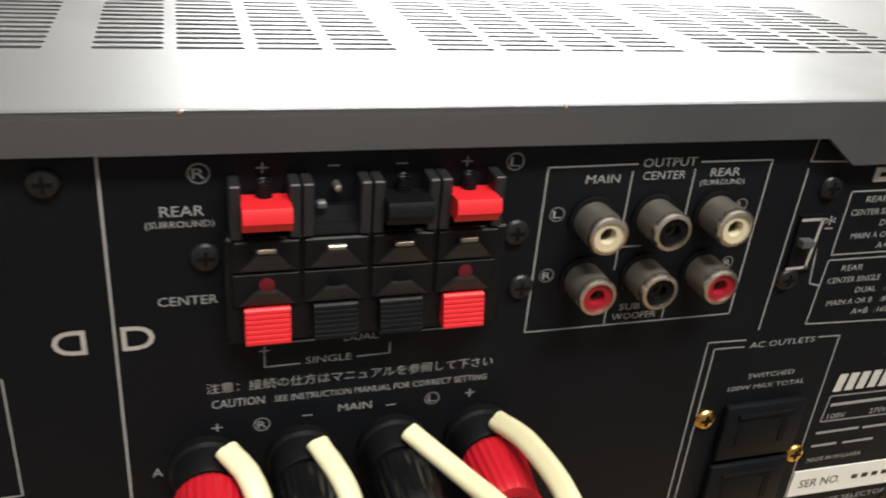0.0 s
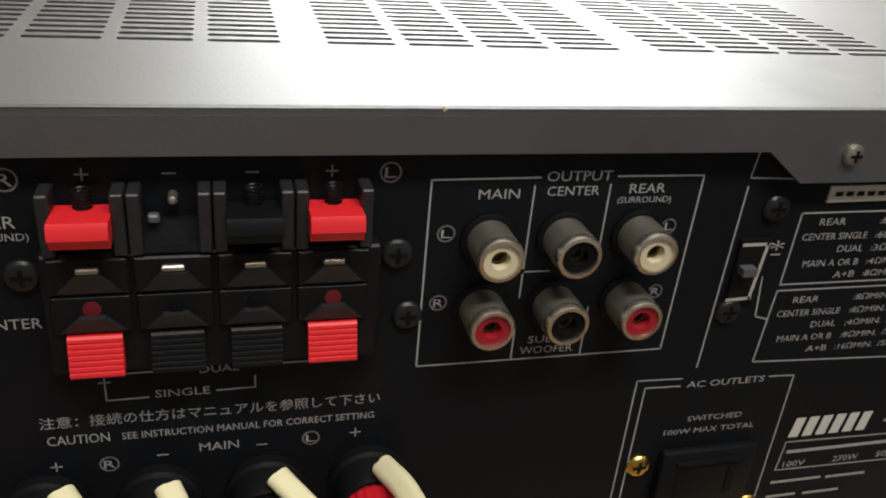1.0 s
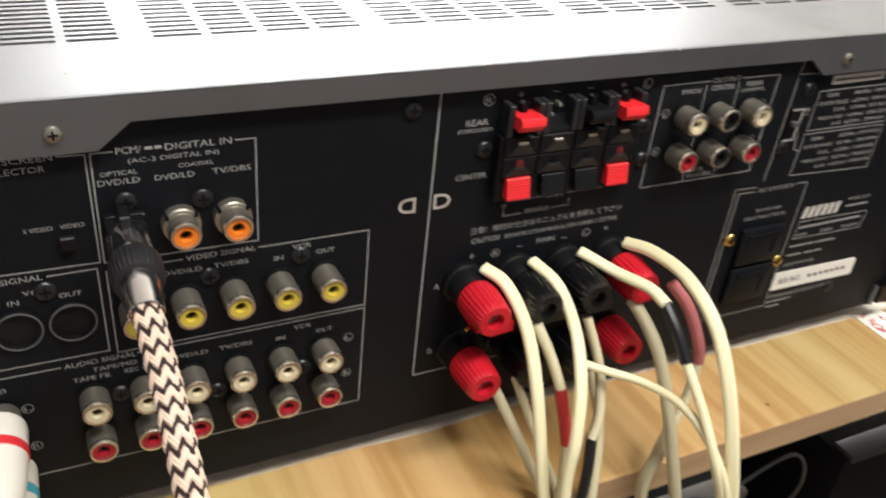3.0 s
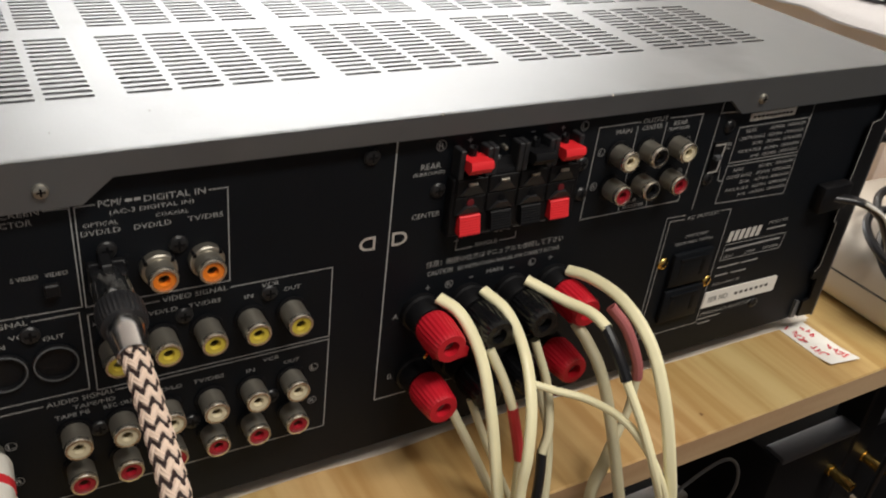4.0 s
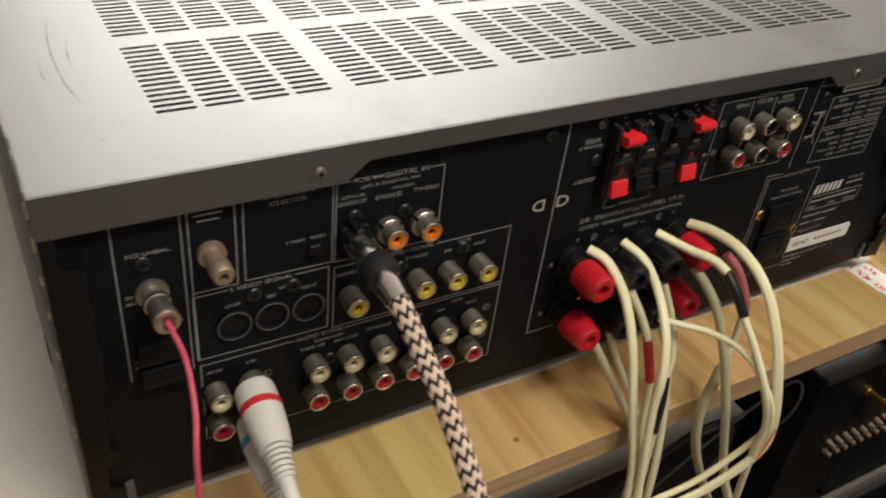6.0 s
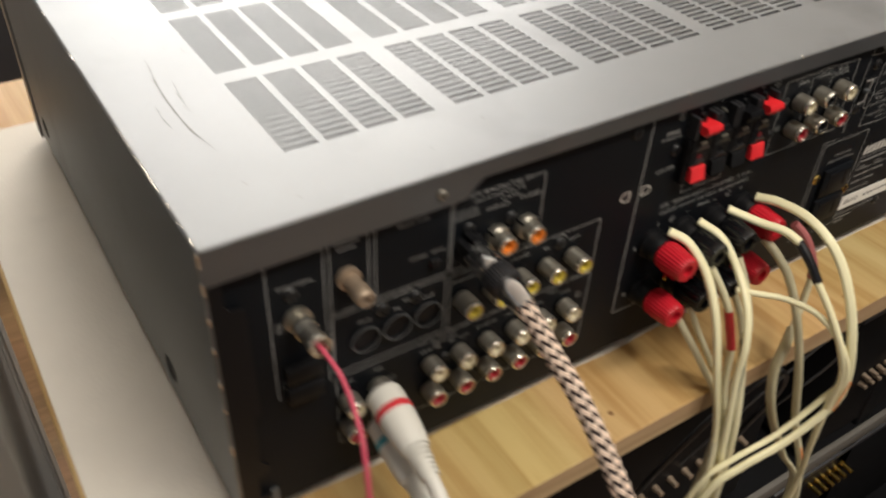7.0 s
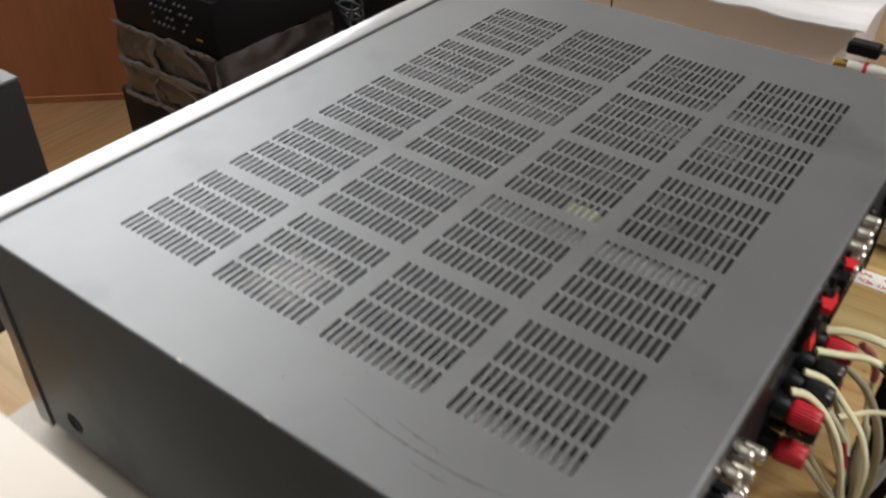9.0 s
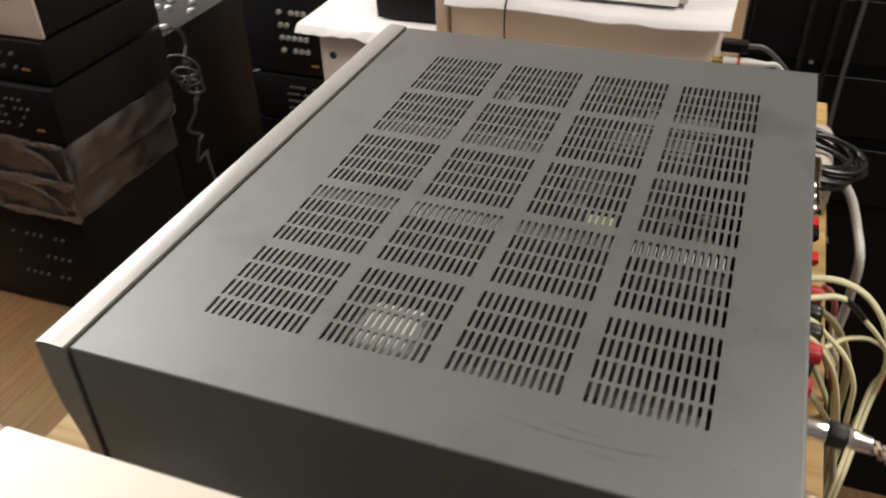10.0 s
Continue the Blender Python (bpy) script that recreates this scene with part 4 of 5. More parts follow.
for pz in (84, 74):
    bm = bmesh.new()
    b_box(bm, 22, 36, -4, 0, pz - 4, pz + 4, 0.8, 2)
    part("clip_terminal", bm, M_DARKPL, rec)
# optical socket
bm = bmesh.new()
b_box(bm, 92.5, 102.8, -3, 0, 107.5, 117, 0.6)
part("optical_socket", bm, M_DARKPL, rec)
# mains cord grommet
bm = bmesh.new()
b_box(bm, 404, 424, -6, 0, 80, 94, 1.5, 2)
part("cord_grommet", bm, M_DARKPL, rec)

# ---- shelf and what lies on it ----
def b_sheet(bm, x0, x1, y0, y1, zf, nx, ny, thick=1.0):
    """A sheet whose height is zf(x, y), with an underside."""
    for dz, flip in ((0, 0), (-thick, 1)):
        g = [[bm.verts.new(V(x0 + (x1 - x0) * i / nx, y0 + (y1 - y0) * j / ny, zf(x0 + (x1 - x0) * i / nx, y0 + (y1 - y0) * j / ny) + dz)) for i in range(nx + 1)] for j in range(ny + 1)]
        for j in range(ny):
            for i in range(nx):
                q = (g[j][i], g[j][i + 1], g[j + 1][i + 1], g[j + 1][i])
                bm.faces.new(q if not flip else tuple(reversed(q)))
    return bm


rack = root("shelf_rack", (350, 200, -800), "black steel rack with a raw plywood shelf board", "shelf")


def ply_board(z0, z1, x0=-52, x1=712, y0=-41, y1=440):
    bm = bmesh.new()
    b_box(bm, x0, x1, y0, y1, z0, z1, 0.7)
    for f in bm.faces:
        f.normal_update()
        f.material_index = 0 if abs(f.normal.z) > 0.7 else 1
    return part("shelf_board", bm, [M_SHELF, M_PLYEDGE], rack, "raw plywood shelf board with rough cut edge")


ply_board(-12, 3)
bm = bmesh.new()
b_box(bm, -52, 900, 34, 440, -372, -355, 1)
lower = part("lower_board", bm, M_BLACKCASE, rack, "black lower shelf board with a worn grey edge")
bm = bmesh.new()
b_box(bm, -52, 900, 28, 33.8, -371, -352, 1.5, 2)
part("edge_strip", bm, M_RACKEDGE, lower)
for px in (-40, 640):
    for py in (48, 432):
        bm = bmesh.new()
        b_box(bm, px - 12, px + 12, py - 12, py + 12, -800, -12.2, 1.5)
        part("post", bm, M_BLACKCASE, rack)
for px, py, r in ((168, -27, 1.5), (430, -20, 1.2), (335, -30, 1.0)):
    bm = bmesh.new()
    b_lathe(bm, (px, py, 2.9), (0, 0, 1), [(0, r), (0.15, r * 0.9)], 12)
    part("wood_knot", bm, mat("knot", (0.22, 0.11, 0.04), 0.6), rack)

bm = bmesh.new()
b_sheet(bm, -50, 446, 4.5, 368, lambda x, y: 4.85 + 0.25 * noise.noise((x * 0.01, y * 0.01, 0)), 120, 60, 1.7)
for v in bm.verts:
    if v.co.y < 0.0047:
        v.co.y += 0.0022 * noise.noise((v.co.x * 22, 0.4, 0)) + 0.002 * noise.noise((v.co.x * 6, 3.4, 0))
solo("packing_sheet", bm, M_FOAM, (200, 180, 3), "thin white foam packing sheet under the receiver", "sheet")

# paper slip with red writing that cannot be read
bm = bmesh.new()
n = 8
rows = []
for i in range(n + 1):
    t = i / n
    a, b = Vector((423, 6.5, 3.4)).lerp(Vector((423.4, -29.4, 3.4)), t), Vector((441.4, 8, 3.4)).lerp(Vector((442.6, -32, 3.4)), t)
    a.z += 1.2 * max(0, t - 0.75) * 4
    b.z += 1.5 * max(0, t - 0.7) * 3
    rows.append([bm.verts.new(a.lerp(b, k / 4) * 0.001) for k in range(5)])
for ra, rb in zip(rows, rows[1:]):
    for k in range(4):
        bm.faces.new((rb[k], rb[k + 1], ra[k + 1], ra[k]))
slip = solo("paper_slip", bm, M_PAPER, (434, -14, 3.3), "white paper slip with red handwriting taped to the shelf", "label")
bm = bmesh.new()
rng = random.Random(5)


def slip_z(y):
    t = (7 - y) / 38.0
    return 3.55 + 1.3 * max(0, t - 0.72) * 3.5


def ink(pts, w=0.85):
    path = smooth_path([(a, b, 0) for a, b in pts], 0.7)
    for p0, p1 in zip(path, path[1:]):
        d = (p1 - p0).normalized()
        nrm = Vector((-d.y, d.x, 0)) * w / 2
        bm.faces.new([bm.verts.new(V(c.x, c.y, slip_z(c.y) + 0.12)) for c in (p0 - nrm, p1 - nrm, p1 + nrm, p0 + nrm)])


for k in range(8):
    cy = 2.0 - k * 3.3
    ink([(428.2 + rng.uniform(-2.4, 2.4), cy + rng.uniform(-1.6, 1.6)) for _ in range(4)])
for k in range(3):
    cy = -1 - k * 3.5
    ink([(437 + rng.uniform(-2, 2), cy + rng.uniform(-1.6, 1.6)) for _ in range(4)])
for k in range(4):
    cy = -18 - k * 3.2
    ink([(437 + rng.uniform(-2.2, 2.2), cy + rng.uniform(-1.6, 1.6)) for _ in range(5)])
bmesh.ops.recalc_face_normals(bm, faces=bm.faces)
part("red_scrawl", bm, M_REDINK, slip)

# ---- cables ----
def wire(name, runs, label, group="", base=None):
    """A wire: runs of (points, radius, material, flat, part name)."""
    r0 = root(name, base or runs[0][0][0], label, "cable", group)
    for pts, r, m, flat, pn in runs:
        bm = bmesh.new()
        b_tube(bm, smooth_path(pts, 2.0), r, 16 if flat < 0.9 else 10, flat, flat < 0.9)
        part(pn, bm, m, r0)
    return r0


SPK = "speaker wires on the terminals"
LOOP = [(268, -74, -2), (250, -69, -22), (228, -64, -33), (214, -60, -46), (206, -56, -90), (202, -52, -190)]
wire("speaker_wire", [([(204, -6, 82), (208.5, -14, 79.5), (211.5, -25, 69), (212, -36, 51), (214, -45, 20), (219, -52, -20), (223, -54, -80), (224, -50, -170)], 2.5, M_WIRE, 0.72, "sheath")],
     "cream flat speaker wire looped down past the shelf edge", SPK)
wire("speaker_wire", [([(221.6, -7, 82), (226, -18, 78), (228, -29, 67), (224, -42, 56), (220, -50, 40), (218.5, -52, 22), (222, -55, -20), (230, -56, -80), (228, -50, -170)], 2.4, M_WIRE, 0.72, "sheath")],
     "cream flat speaker wire looped down past the shelf edge", SPK)
wire("speaker_wire", [([(240.5, -7, 82), (249, -19, 79), (254, -30, 79), (255.4, -38, 77.2)], 2.3, M_WIRE, 0.8, "sheath"),
                      ([(255.2, -37, 77.5), (256, -45, 71), (256.8, -51.5, 63.5)], 2.2, M_TAPE, 1.0, "tape_wrap"),
                      ([(256.6, -51, 64), (258, -62, 52), (260, -71, 38), (266, -75, 18), (268, -74, -4), (275, -72, -40), (290, -68, -95), (298, -62, -190)], 1.7, M_WIRE, 1.0, "lower_sheath")],
     "cream speaker wire spliced with black tape", SPK)
wire("speaker_wire", [([(259.8, -7, 82), (262.5, -18, 84.5), (264.5, -34, 84), (265.5, -50, 76), (265, -63, 61), (266, -72, 40), (270, -76, 15)] + [(a + 1.5, b - 1, c - 2.5) for a, b, c in LOOP], 2.3, M_WIRE, 0.75, "sheath")],
     "cream flat speaker wire in a wide loop", SPK)
wire("speaker_wire", [([(216, -24, 69), (219, -30, 60), (221.5, -35.5, 50)], 2.5, M_WIREOLD, 0.8, "sheath"), ([(221.3, -35, 51), (223, -38, 40), (224.5, -41, 29)], 2.1, M_REDTAPE, 1.0, "tape_wrap"),
                      ([(224.4, -41, 30), (223, -45, 8), (221, -52, -20), (216, -52, -90), (210, -50, -170)], 1.7, M_WIREOLD, 1.0, "lower_sheath")],
     "aged speaker wire wrapped with red tape", SPK)
wire("speaker_wire", [([(238, -21, 65), (242, -28, 48), (240, -36, 34), (236, -39.5, 26)], 2.4, M_WIREOLD, 0.8, "sheath"), ([(236.4, -39, 27), (234.6, -43, 14), (232, -46, -2)], 2.0, M_TAPE, 1.0, "tape_wrap"),
                      ([(232, -46, -1), (230, -50, -30), (234, -52, -100), (230, -48, -170)], 1.7, M_WIREOLD, 1.0, "lower_sheath")],
     "aged speaker wire wrapped with black tape", SPK)
wire("speaker_wire", [([(258, -19, 66), (259.5, -27, 61), (260.5, -36, 53), (261.5, -46, 36), (266, -54, 8), (280, -58, -40), (306, -60, -95), (318, -62, -150), (318, -66, -220)], 3.2, M_WIREOLD, 0.72, "sheath")],
     "aged greenish speaker wire hanging off the shelf", SPK)
wire("speaker_wire", [([(232, -29, 53), (240, -35, 51.5), (250, -44, 50.5), (256, -58, 49), (261, -71, 38), (267, -76, 18)] + [(a - 2, b + 3, c + 1) for a, b, c in LOOP], 1.5, M_WIRE, 1.0, "sheath")],
     "thin cream speaker wire bending across the shelf", SPK)
wire("speaker_wire", [([(268, -25, 75), (272.5, -31, 68), (277, -36, 55), (278.5, -37, 47)], 2.2, M_PINKTAPE, 1.0, "tape_wrap"),
                      ([(278.4, -37, 48), (276, -39, 32), (268, -43, 21)], 1.7, M_WIREOLD, 1.0, "lower_sheath"),
                      ([(269, -42.5, 22), (264, -45, 14), (259, -47, 0), (262, -52, -26), (284, -56, -70), (308, -59, -112), (312, -60, -200)], 2.9, M_WIREOLD, 0.6, "ribbon_sheath")],
     "aged speaker wire wrapped with faded red tape", SPK)
wire("speaker_wire", [([(214, -20, 44), (218, -26, 30), (222, -34, 16), (226, -44, -4), (222, -50, -40), (216, -48, -120)], 1.6, M_WIREOLD, 1.0, "sheath")],
     "aged speaker wire behind the other wires", SPK)

wire("speaker_wire", [([(244, -20, 42), (246, -30, 24), (240, -42, 4), (232, -54, -30), (226, -60, -90), (222, -62, -190)], 1.8, M_WIREOLD, 1.0, "sheath")],
     "aged speaker wire behind the other wires", SPK)
wire("speaker_wire", [([(206, -20, 42), (214, -34, 20), (220, -46, -2), (216, -56, -40), (206, -60, -100), (200, -62, -190)], 1.8, M_WIREOLD, 1.0, "sheath")],
     "aged speaker wire behind the other wires", SPK)

# orange print along two of the wires
pw = [o for o in bpy.data.objects if o.name.startswith("speaker_wire")]
for k in range(9):
    bm = bmesh.new()
    a0 = Vector((270.5, -78.1, 15)).lerp(Vector((268.5, -77.0, -6)), k / 9)
    a1 = Vector((270.5, -78.1, 15)).lerp(Vector((268.5, -77.0, -6)), (k + 0.6) / 9)
    b_tube(bm, [a0, (a0 + a1) / 2, a1], 0.42, 5)
    part("printed_mark", bm, M_ORANGE, pw[3])
for k in range(12):
    bm = bmesh.new()
    a0 = Vector((292, -61.6, -66)).lerp(Vector((306, -62.8, -95)), k / 12)
    a1 = Vector((292, -61.6, -66)).lerp(Vector((306, -62.8, -95)), (k + 0.6) / 12)
    b_tube(bm, [a0, (a0 + a1) / 2, a1], 0.7, 5)
    part("printed_mark", bm, M_ORANGE, pw[6])

# braided digital cable with its plug
dig = root("digital_cable", (97, -20, 112), "cream and dark brown braided digital cable with chrome plug", "cable")
bm = bmesh.new()
b_box(bm, 92.4, 102.0, -9, -2.8, 108.4, 117.4, 0.8, 2)
b_box(bm, 95.5, 98.5, -8, -1.0, 117.3, 119.5, 0.4)
part("plug_head", bm, M_DARKPL, dig)
bm = bmesh.new()
b_lathe(bm, (97.3, -5.8, 113), (-0.02, -1, 0.0), [(0, 4.4), (0.5, 5.0), (4, 5.2), (12.6, 5.2), (13.6, 4.8), (13.7, 4.0)], 32)
part("plug_neck", bm, M_CHROME, dig, "polished chrome neck")
bm = bmesh.new()
b_lathe(bm, (97.1, -19.0, 113), (-0.02, -1, -0.03), [(0, 4.8), (0.4, 5.9), (1.4, 6.2), (7.2, 6.1), (8.6, 5.7), (8.8, 4.6)], 64, ribs=1, rib=0.03)
part("ribbed_collar", bm, mat("collar_black", (0.016, 0.016, 0.018), 0.42, 0, 0.1, 90), dig, sharp=20)
bm = bmesh.new()
b_lathe(bm, (96.95, -27.6, 112.8), (-0.01, -1, -0.13), [(0, 4.8), (0.5, 5.0), (4.0, 4.9), (9.6, 4.2), (10.8, 4.1), (11.0, 3.9), (10.4, 3.6)], 32)
part("chrome_sleeve", bm, M_CHROME, dig, "polished chrome sleeve")
core = smooth_path([(96.9, -37, 111.5), (97.3, -44, 108), (97.8, -54, 102), (98, -69, 94.6), (98.4, -84, 83), (100, -99, 65), (103, -111, 38), (106, -118, -10), (108, -116, -80), (108, -106, -170)], 0.9)
bm = bmesh.new()
b_tube(bm, core, 2.5, 10)
part("cable_core", bm, M_BRAIDD, dig)
fr = frames_of(core)
PITCH = 27.0
for k in range(12):
    for hand in (1, -1):
        bm = bmesh.new()
        line = []
        for i, (p, u, w) in enumerate(fr):
            ph = 2 * math.pi * i * 0.9 / PITCH
            th = hand * ph + 2 * math.pi * k / 12
            # each strand passes over two and under two of the other hand
            rr = (3.02 if k % 2 else 2.92) + 0.24 * hand * math.sin(math.pi * k + hand * 6 * ph + math.pi / 4)
            line.append((p + (u * math.cos(th) + w * math.sin(th)) * rr, u * math.cos(th) + w * math.sin(th)))
        rings = []
        half = 0.82 if k % 2 else 0.54
        for i, (q, nrm) in enumerate(line):
            t = (line[min(i + 1, len(line) - 1)][0] - line[max(i - 1, 0)][0]).normalized()
            side = t.cross(nrm).normalized()
            rings.append([bm.verts.new((q + side * half * a + nrm * b) * 0.001) for a, b in ((-1, -0.1), (-0.55, 0.36), (0, 0.22), (0.55, 0.36), (1, -0.1), (0, -0.3))])
        for ra, rb in zip(rings, rings[1:]):
            for j in range(6):
                bm.faces.new((ra[j], ra[(j + 1) % 6], rb[(j + 1) % 6], rb[j]))
        bmesh.ops.recalc_face_normals(bm, faces=bm.faces)
        part("braid_strand", bm, M_BRAIDL if k % 2 else M_BRAIDD, dig)

# aerial lead
aer = root("aerial_lead", (30, -10, 104), "pink aerial wire with a silver push-on plug", "cable")
bm = bmesh.new()
b_lathe(bm, (29.2, -5.0, 107.6), (0.06, -1, 0.02), [(0, 3.8), (0.4, 4.3), (2.4, 4.3), (2.7, 3.9), (8.4, 3.8), (8.8, 4.4), (11.4, 4.4), (12.0, 4.1), (12.0, 3.0), (9.5, 2.8)], 28)
part("plug", bm, M_RIM, aer, "silver plug")
bm = bmesh.new()
b_tube(bm, smooth_path([(30, -14, 107), (30.6, -20, 106), (31.6, -29, 102), (30, -42, 94.5), (27, -52, 87), (24.5, -60, 62), (22, -66, 15), (20, -70, -60), (20, -66, -160)], 2), 0.9, 8)
part("wire", bm, M_PINK, aer)

# white audio lead: two plugs
for pz, ringm, word in ((58.2, M_REDRING, "red"), (43.6, M_BLUE, "blue")):
    a = root("audio_plug_lead", (59, -8, pz), "white moulded audio plug with a %s ring in its jack" % word, "cable", "white audio leads")
    bm = bmesh.new()
    b_lathe(bm, (59.6, -1, pz), (0, -1, 0), [(0, 4.6), (7, 4.6)], 20)
    part("plug_shell", bm, M_PLATED, a)
    ax = Vector((-0.06, -1, -0.12 if word == "red" else -0.2)).normalized()
    o = Vector((58.6, -6, pz + (1.0 if word == "red" else 0)))
    bm = bmesh.new()
    b_lathe(bm, tuple(o), ax, [(0, 5.6), (0.8, 6.9), (2.0, 7.3), (10.0, 7.4), (20, 6.9), (25, 6.2), (28, 5.6)], 28)
    part("plug_body", bm, M_WHITECAB, a)
    bm = bmesh.new()
    b_lathe(bm, tuple(o + ax * 9.0), ax, [(0, 7.4), (0.2, 7.55), (2.8, 7.55), (3.0, 7.4)], 28)
    part("colour_ring", bm, ringm, a)
    drop = Vector((0, 0, -1))
    core = smooth_path([tuple(o + ax * 26), tuple(o + ax * 36 + drop * 1), tuple(o + ax * 46 + drop * 3), tuple(o + ax * 62 + drop * 12), tuple(o + ax * 78 + drop * 34), tuple(o + ax * 86 + drop * 80), tuple(o + ax * 82 + drop * 200)], 2)
    bm = bmesh.new()
    b_tube(bm, core, 2.9, 12)
    part("cable", bm, M_WHITECAB, a)
    fr = frames_of(core)
    for k in range(6):
        p, u, w = fr[1 + k]
        bm = bmesh.new()
        b_lathe(bm, tuple(p), tuple(fr[2 + k][0] - p), [(0, 5.0 - 0.22 * k), (1.3, 4.9 - 0.22 * k)], 18)
        part("strain_rib", bm, M_WHITECAB, a)

# mains cord and the coiled black cables
wire("mains_cord", [([(414, -4, 87), (424, -12, 86.5), (434, -17, 80), (444, -20, 66), (456, -23, 48), (468, -27, 30), (478, -34, 6), (486, -46, -30), (492, -44, -120)], 2.6, M_TAPE, 0.7, "sheath"),
                    ([(424, -14, 87.2), (433.6, -19.6, 81), (443.6, -22.6, 66.4), (455.8, -25.6, 48.4), (467.8, -29.6, 30.4), (477.8, -36.6, 6), (486, -48.6, -30)], 1.35, M_WHITECAB, 0.7, "white_stripe")],
     "black mains cord with a white stripe", base=(414, -4, 80))
coil = root("cable_coil", (505, 30, 45), "coiled black cables lying on a cream adapter", "cable")
rng = random.Random(9)
for k in range(6):
    cx, cy, cz = 497 + rng.uniform(-9, 12), -22 + rng.uniform(-8, 10), 46 + k * 2.2 + rng.uniform(-2, 2)
    ra, rb, ph, tl = rng.uniform(24, 36), rng.uniform(30, 46), rng.uniform(0, 6), rng.uniform(0.1, 0.4)
    pts = [(cx + ra * math.cos(a * 0.42 + ph), cy + rb * math.sin(a * 0.42 + ph), cz + tl * rb * math.sin(a * 0.42 + ph + 0.4) - 0.3 * a * 0.3) for a in range(17)]
    bm = bmesh.new()
    b_tube(bm, smooth_path(pts, 3), 2.3, 8)
    part("loop", bm, M_TAPE, coil)
bm = bmesh.new()
b_tube(bm, smooth_path([(480, 30, 95), (500, 0, 100), (530, -12, 70), (545, -18, 20), (548, -30, -20), (545, -35, -60), (530, -30, -48), (520, -34, 0)], 3), 2.6, 8)
part("hanging_loop", bm, M_TAPE, coil)
ad = root("power_adapter", (548, 0, 3), "cream moulded plastic power adapter box on the shelf", "adapter")
bm = bmesh.new()
b_box(bm, 472, 580, -40, 68, 3.2, 44, 11, 4)
part("case", bm, M_CREAM, ad)
bm = bmesh.new()
b_box(bm, 471.8, 580.2, -34, 62, 22.5, 23.6)
part("seam", bm, M_GREYPL, ad)

bm = bmesh.new()
b_tube(bm, smooth_path([(524, -36, 26), (528, -50, 14), (526, -64, -4), (513, -74, -27), (490, -80, -46), (494, -82, -92), (500, -81, -142), (498, -70, -260), (495, -40, -340)], 3), 4.4, 10)
part("lead", bm, M_WHITECAB, ad, "thick white lead")

# ---- boxes, cloth and device to the side of the receiver ----
bm = bmesh.new()
b_box(bm, 584, 700, 78, 348, 3.2, 131, 2, 2)
solo("cardboard_box", bm, M_BEIGEBOX, (640, 210, 3), "plain beige cardboard box on the shelf", "box", "boxes beside the receiver")
bm = bmesh.new()
b_box(bm, 580, 700, 350.5, 363, 3.2, 230, 1.5, 2)
solo("pale_board", bm, M_PALEBOX, (640, 357, 3), "pale pinkish board standing upright against a cardboard box", "board")
tall = root("cardboard_box", (1260, 650, -800), "tall beige cardboard box standing on the floor", "box", "boxes beside the receiver")
bm = bmesh.new()
b_box(bm, 1150, 1385, 470, 826, -800, -166, 3, 2)
part("body", bm, M_BEIGEBOX, tall)
bm = bmesh.new()
b_lathe(bm, (1150.2, 800, -219), (-1, 0, 0), [(0, 7.5), (0.6, 7.5), (0.7, 5.5)], 20)
part("hand_hole", bm, M_DUSTY, tall)


def far_cloth_z(x, y):
    edge = max(0.0, 1143 - x)
    return -162 - 1.1 * edge + 4 * max(0, noise.noise((x * 0.012, y * 0.012, 5))) + (7 * noise.noise((y * 0.03, 1, 1)) if x < 1143 else 0)


bm = bmesh.new()
b_sheet(bm, 1132, 1388, 460, 868, far_cloth_z, 40, 60, 1.5)
solo("white_cloth", bm, M_CLOTH, (1260, 660, -163), "white cloth with a ragged edge over a tall box", "cloth")
bm = bmesh.new()
b_box(bm, 1210, 1340, 560, 730, -158, -95, 4, 2)
solo("black_case", bm, M_BLACKCASE, (1275, 645, -158), "small black case lying on a white cloth", "case")


def cloth_z(x, y):
    top = 133.5
    d = max(0.0, 588 - x)
    drop = d * 0.9 if d < 10 else 9 + (d - 10) * 1.6
    return top - drop * (0.75 + 0.35 * noise.noise((y * 0.02, 1.3, 0))) + 1.2 * noise.noise((x * 0.03, y * 0.03, 2))


bm = bmesh.new()
b_sheet(bm, 574, 708, 68, 349, cloth_z, 44, 60, 1.2)
for v in bm.verts:
    if v.co.x < 0.583:
        v.co.x -= 0.003 * (1 + noise.noise((v.co.y * 25, 7, 0)))
solo("white_cloth", bm, M_CLOTH, (640, 250, 133), "white cloth draped over the boxes", "cloth")
dev = root("silver_device", (640, 220, 135), "silver desktop device with a white front plate", "device")
bm = bmesh.new()
b_plate(bm, [(592, 139), (690, 139), (690, 182), (628, 182)], 112, 325)
part("case", bm, mat("silver_case", (0.5, 0.49, 0.47), 0.4, 0.5), dev)
bm = bmesh.new()
b_plate(bm, [(588, 137), (590.6, 136.4), (627.6, 180.6), (625, 181.2)], 120, 250)
part("front_plate", bm, M_CLOTH, dev, "sloping white front plate")
for k, (ya, yb) in enumerate(((136, 142), (150, 156), (160, 172), (180, 186))):
    bm = bmesh.new()
    quad(bm, (593.0, yb, 143.6), (593.0, ya, 143.6), (603.0, ya, 155.5), (603.0, yb, 155.5))
    part("dark_mark", bm, M_GREYPL, dev)
for py in (126, 306):
    bm = bmesh.new()
    b_box(bm, 605, 675, py - 6, py + 6, 134.4, 139.2)
    part("foot", bm, M_DARKPL, dev)
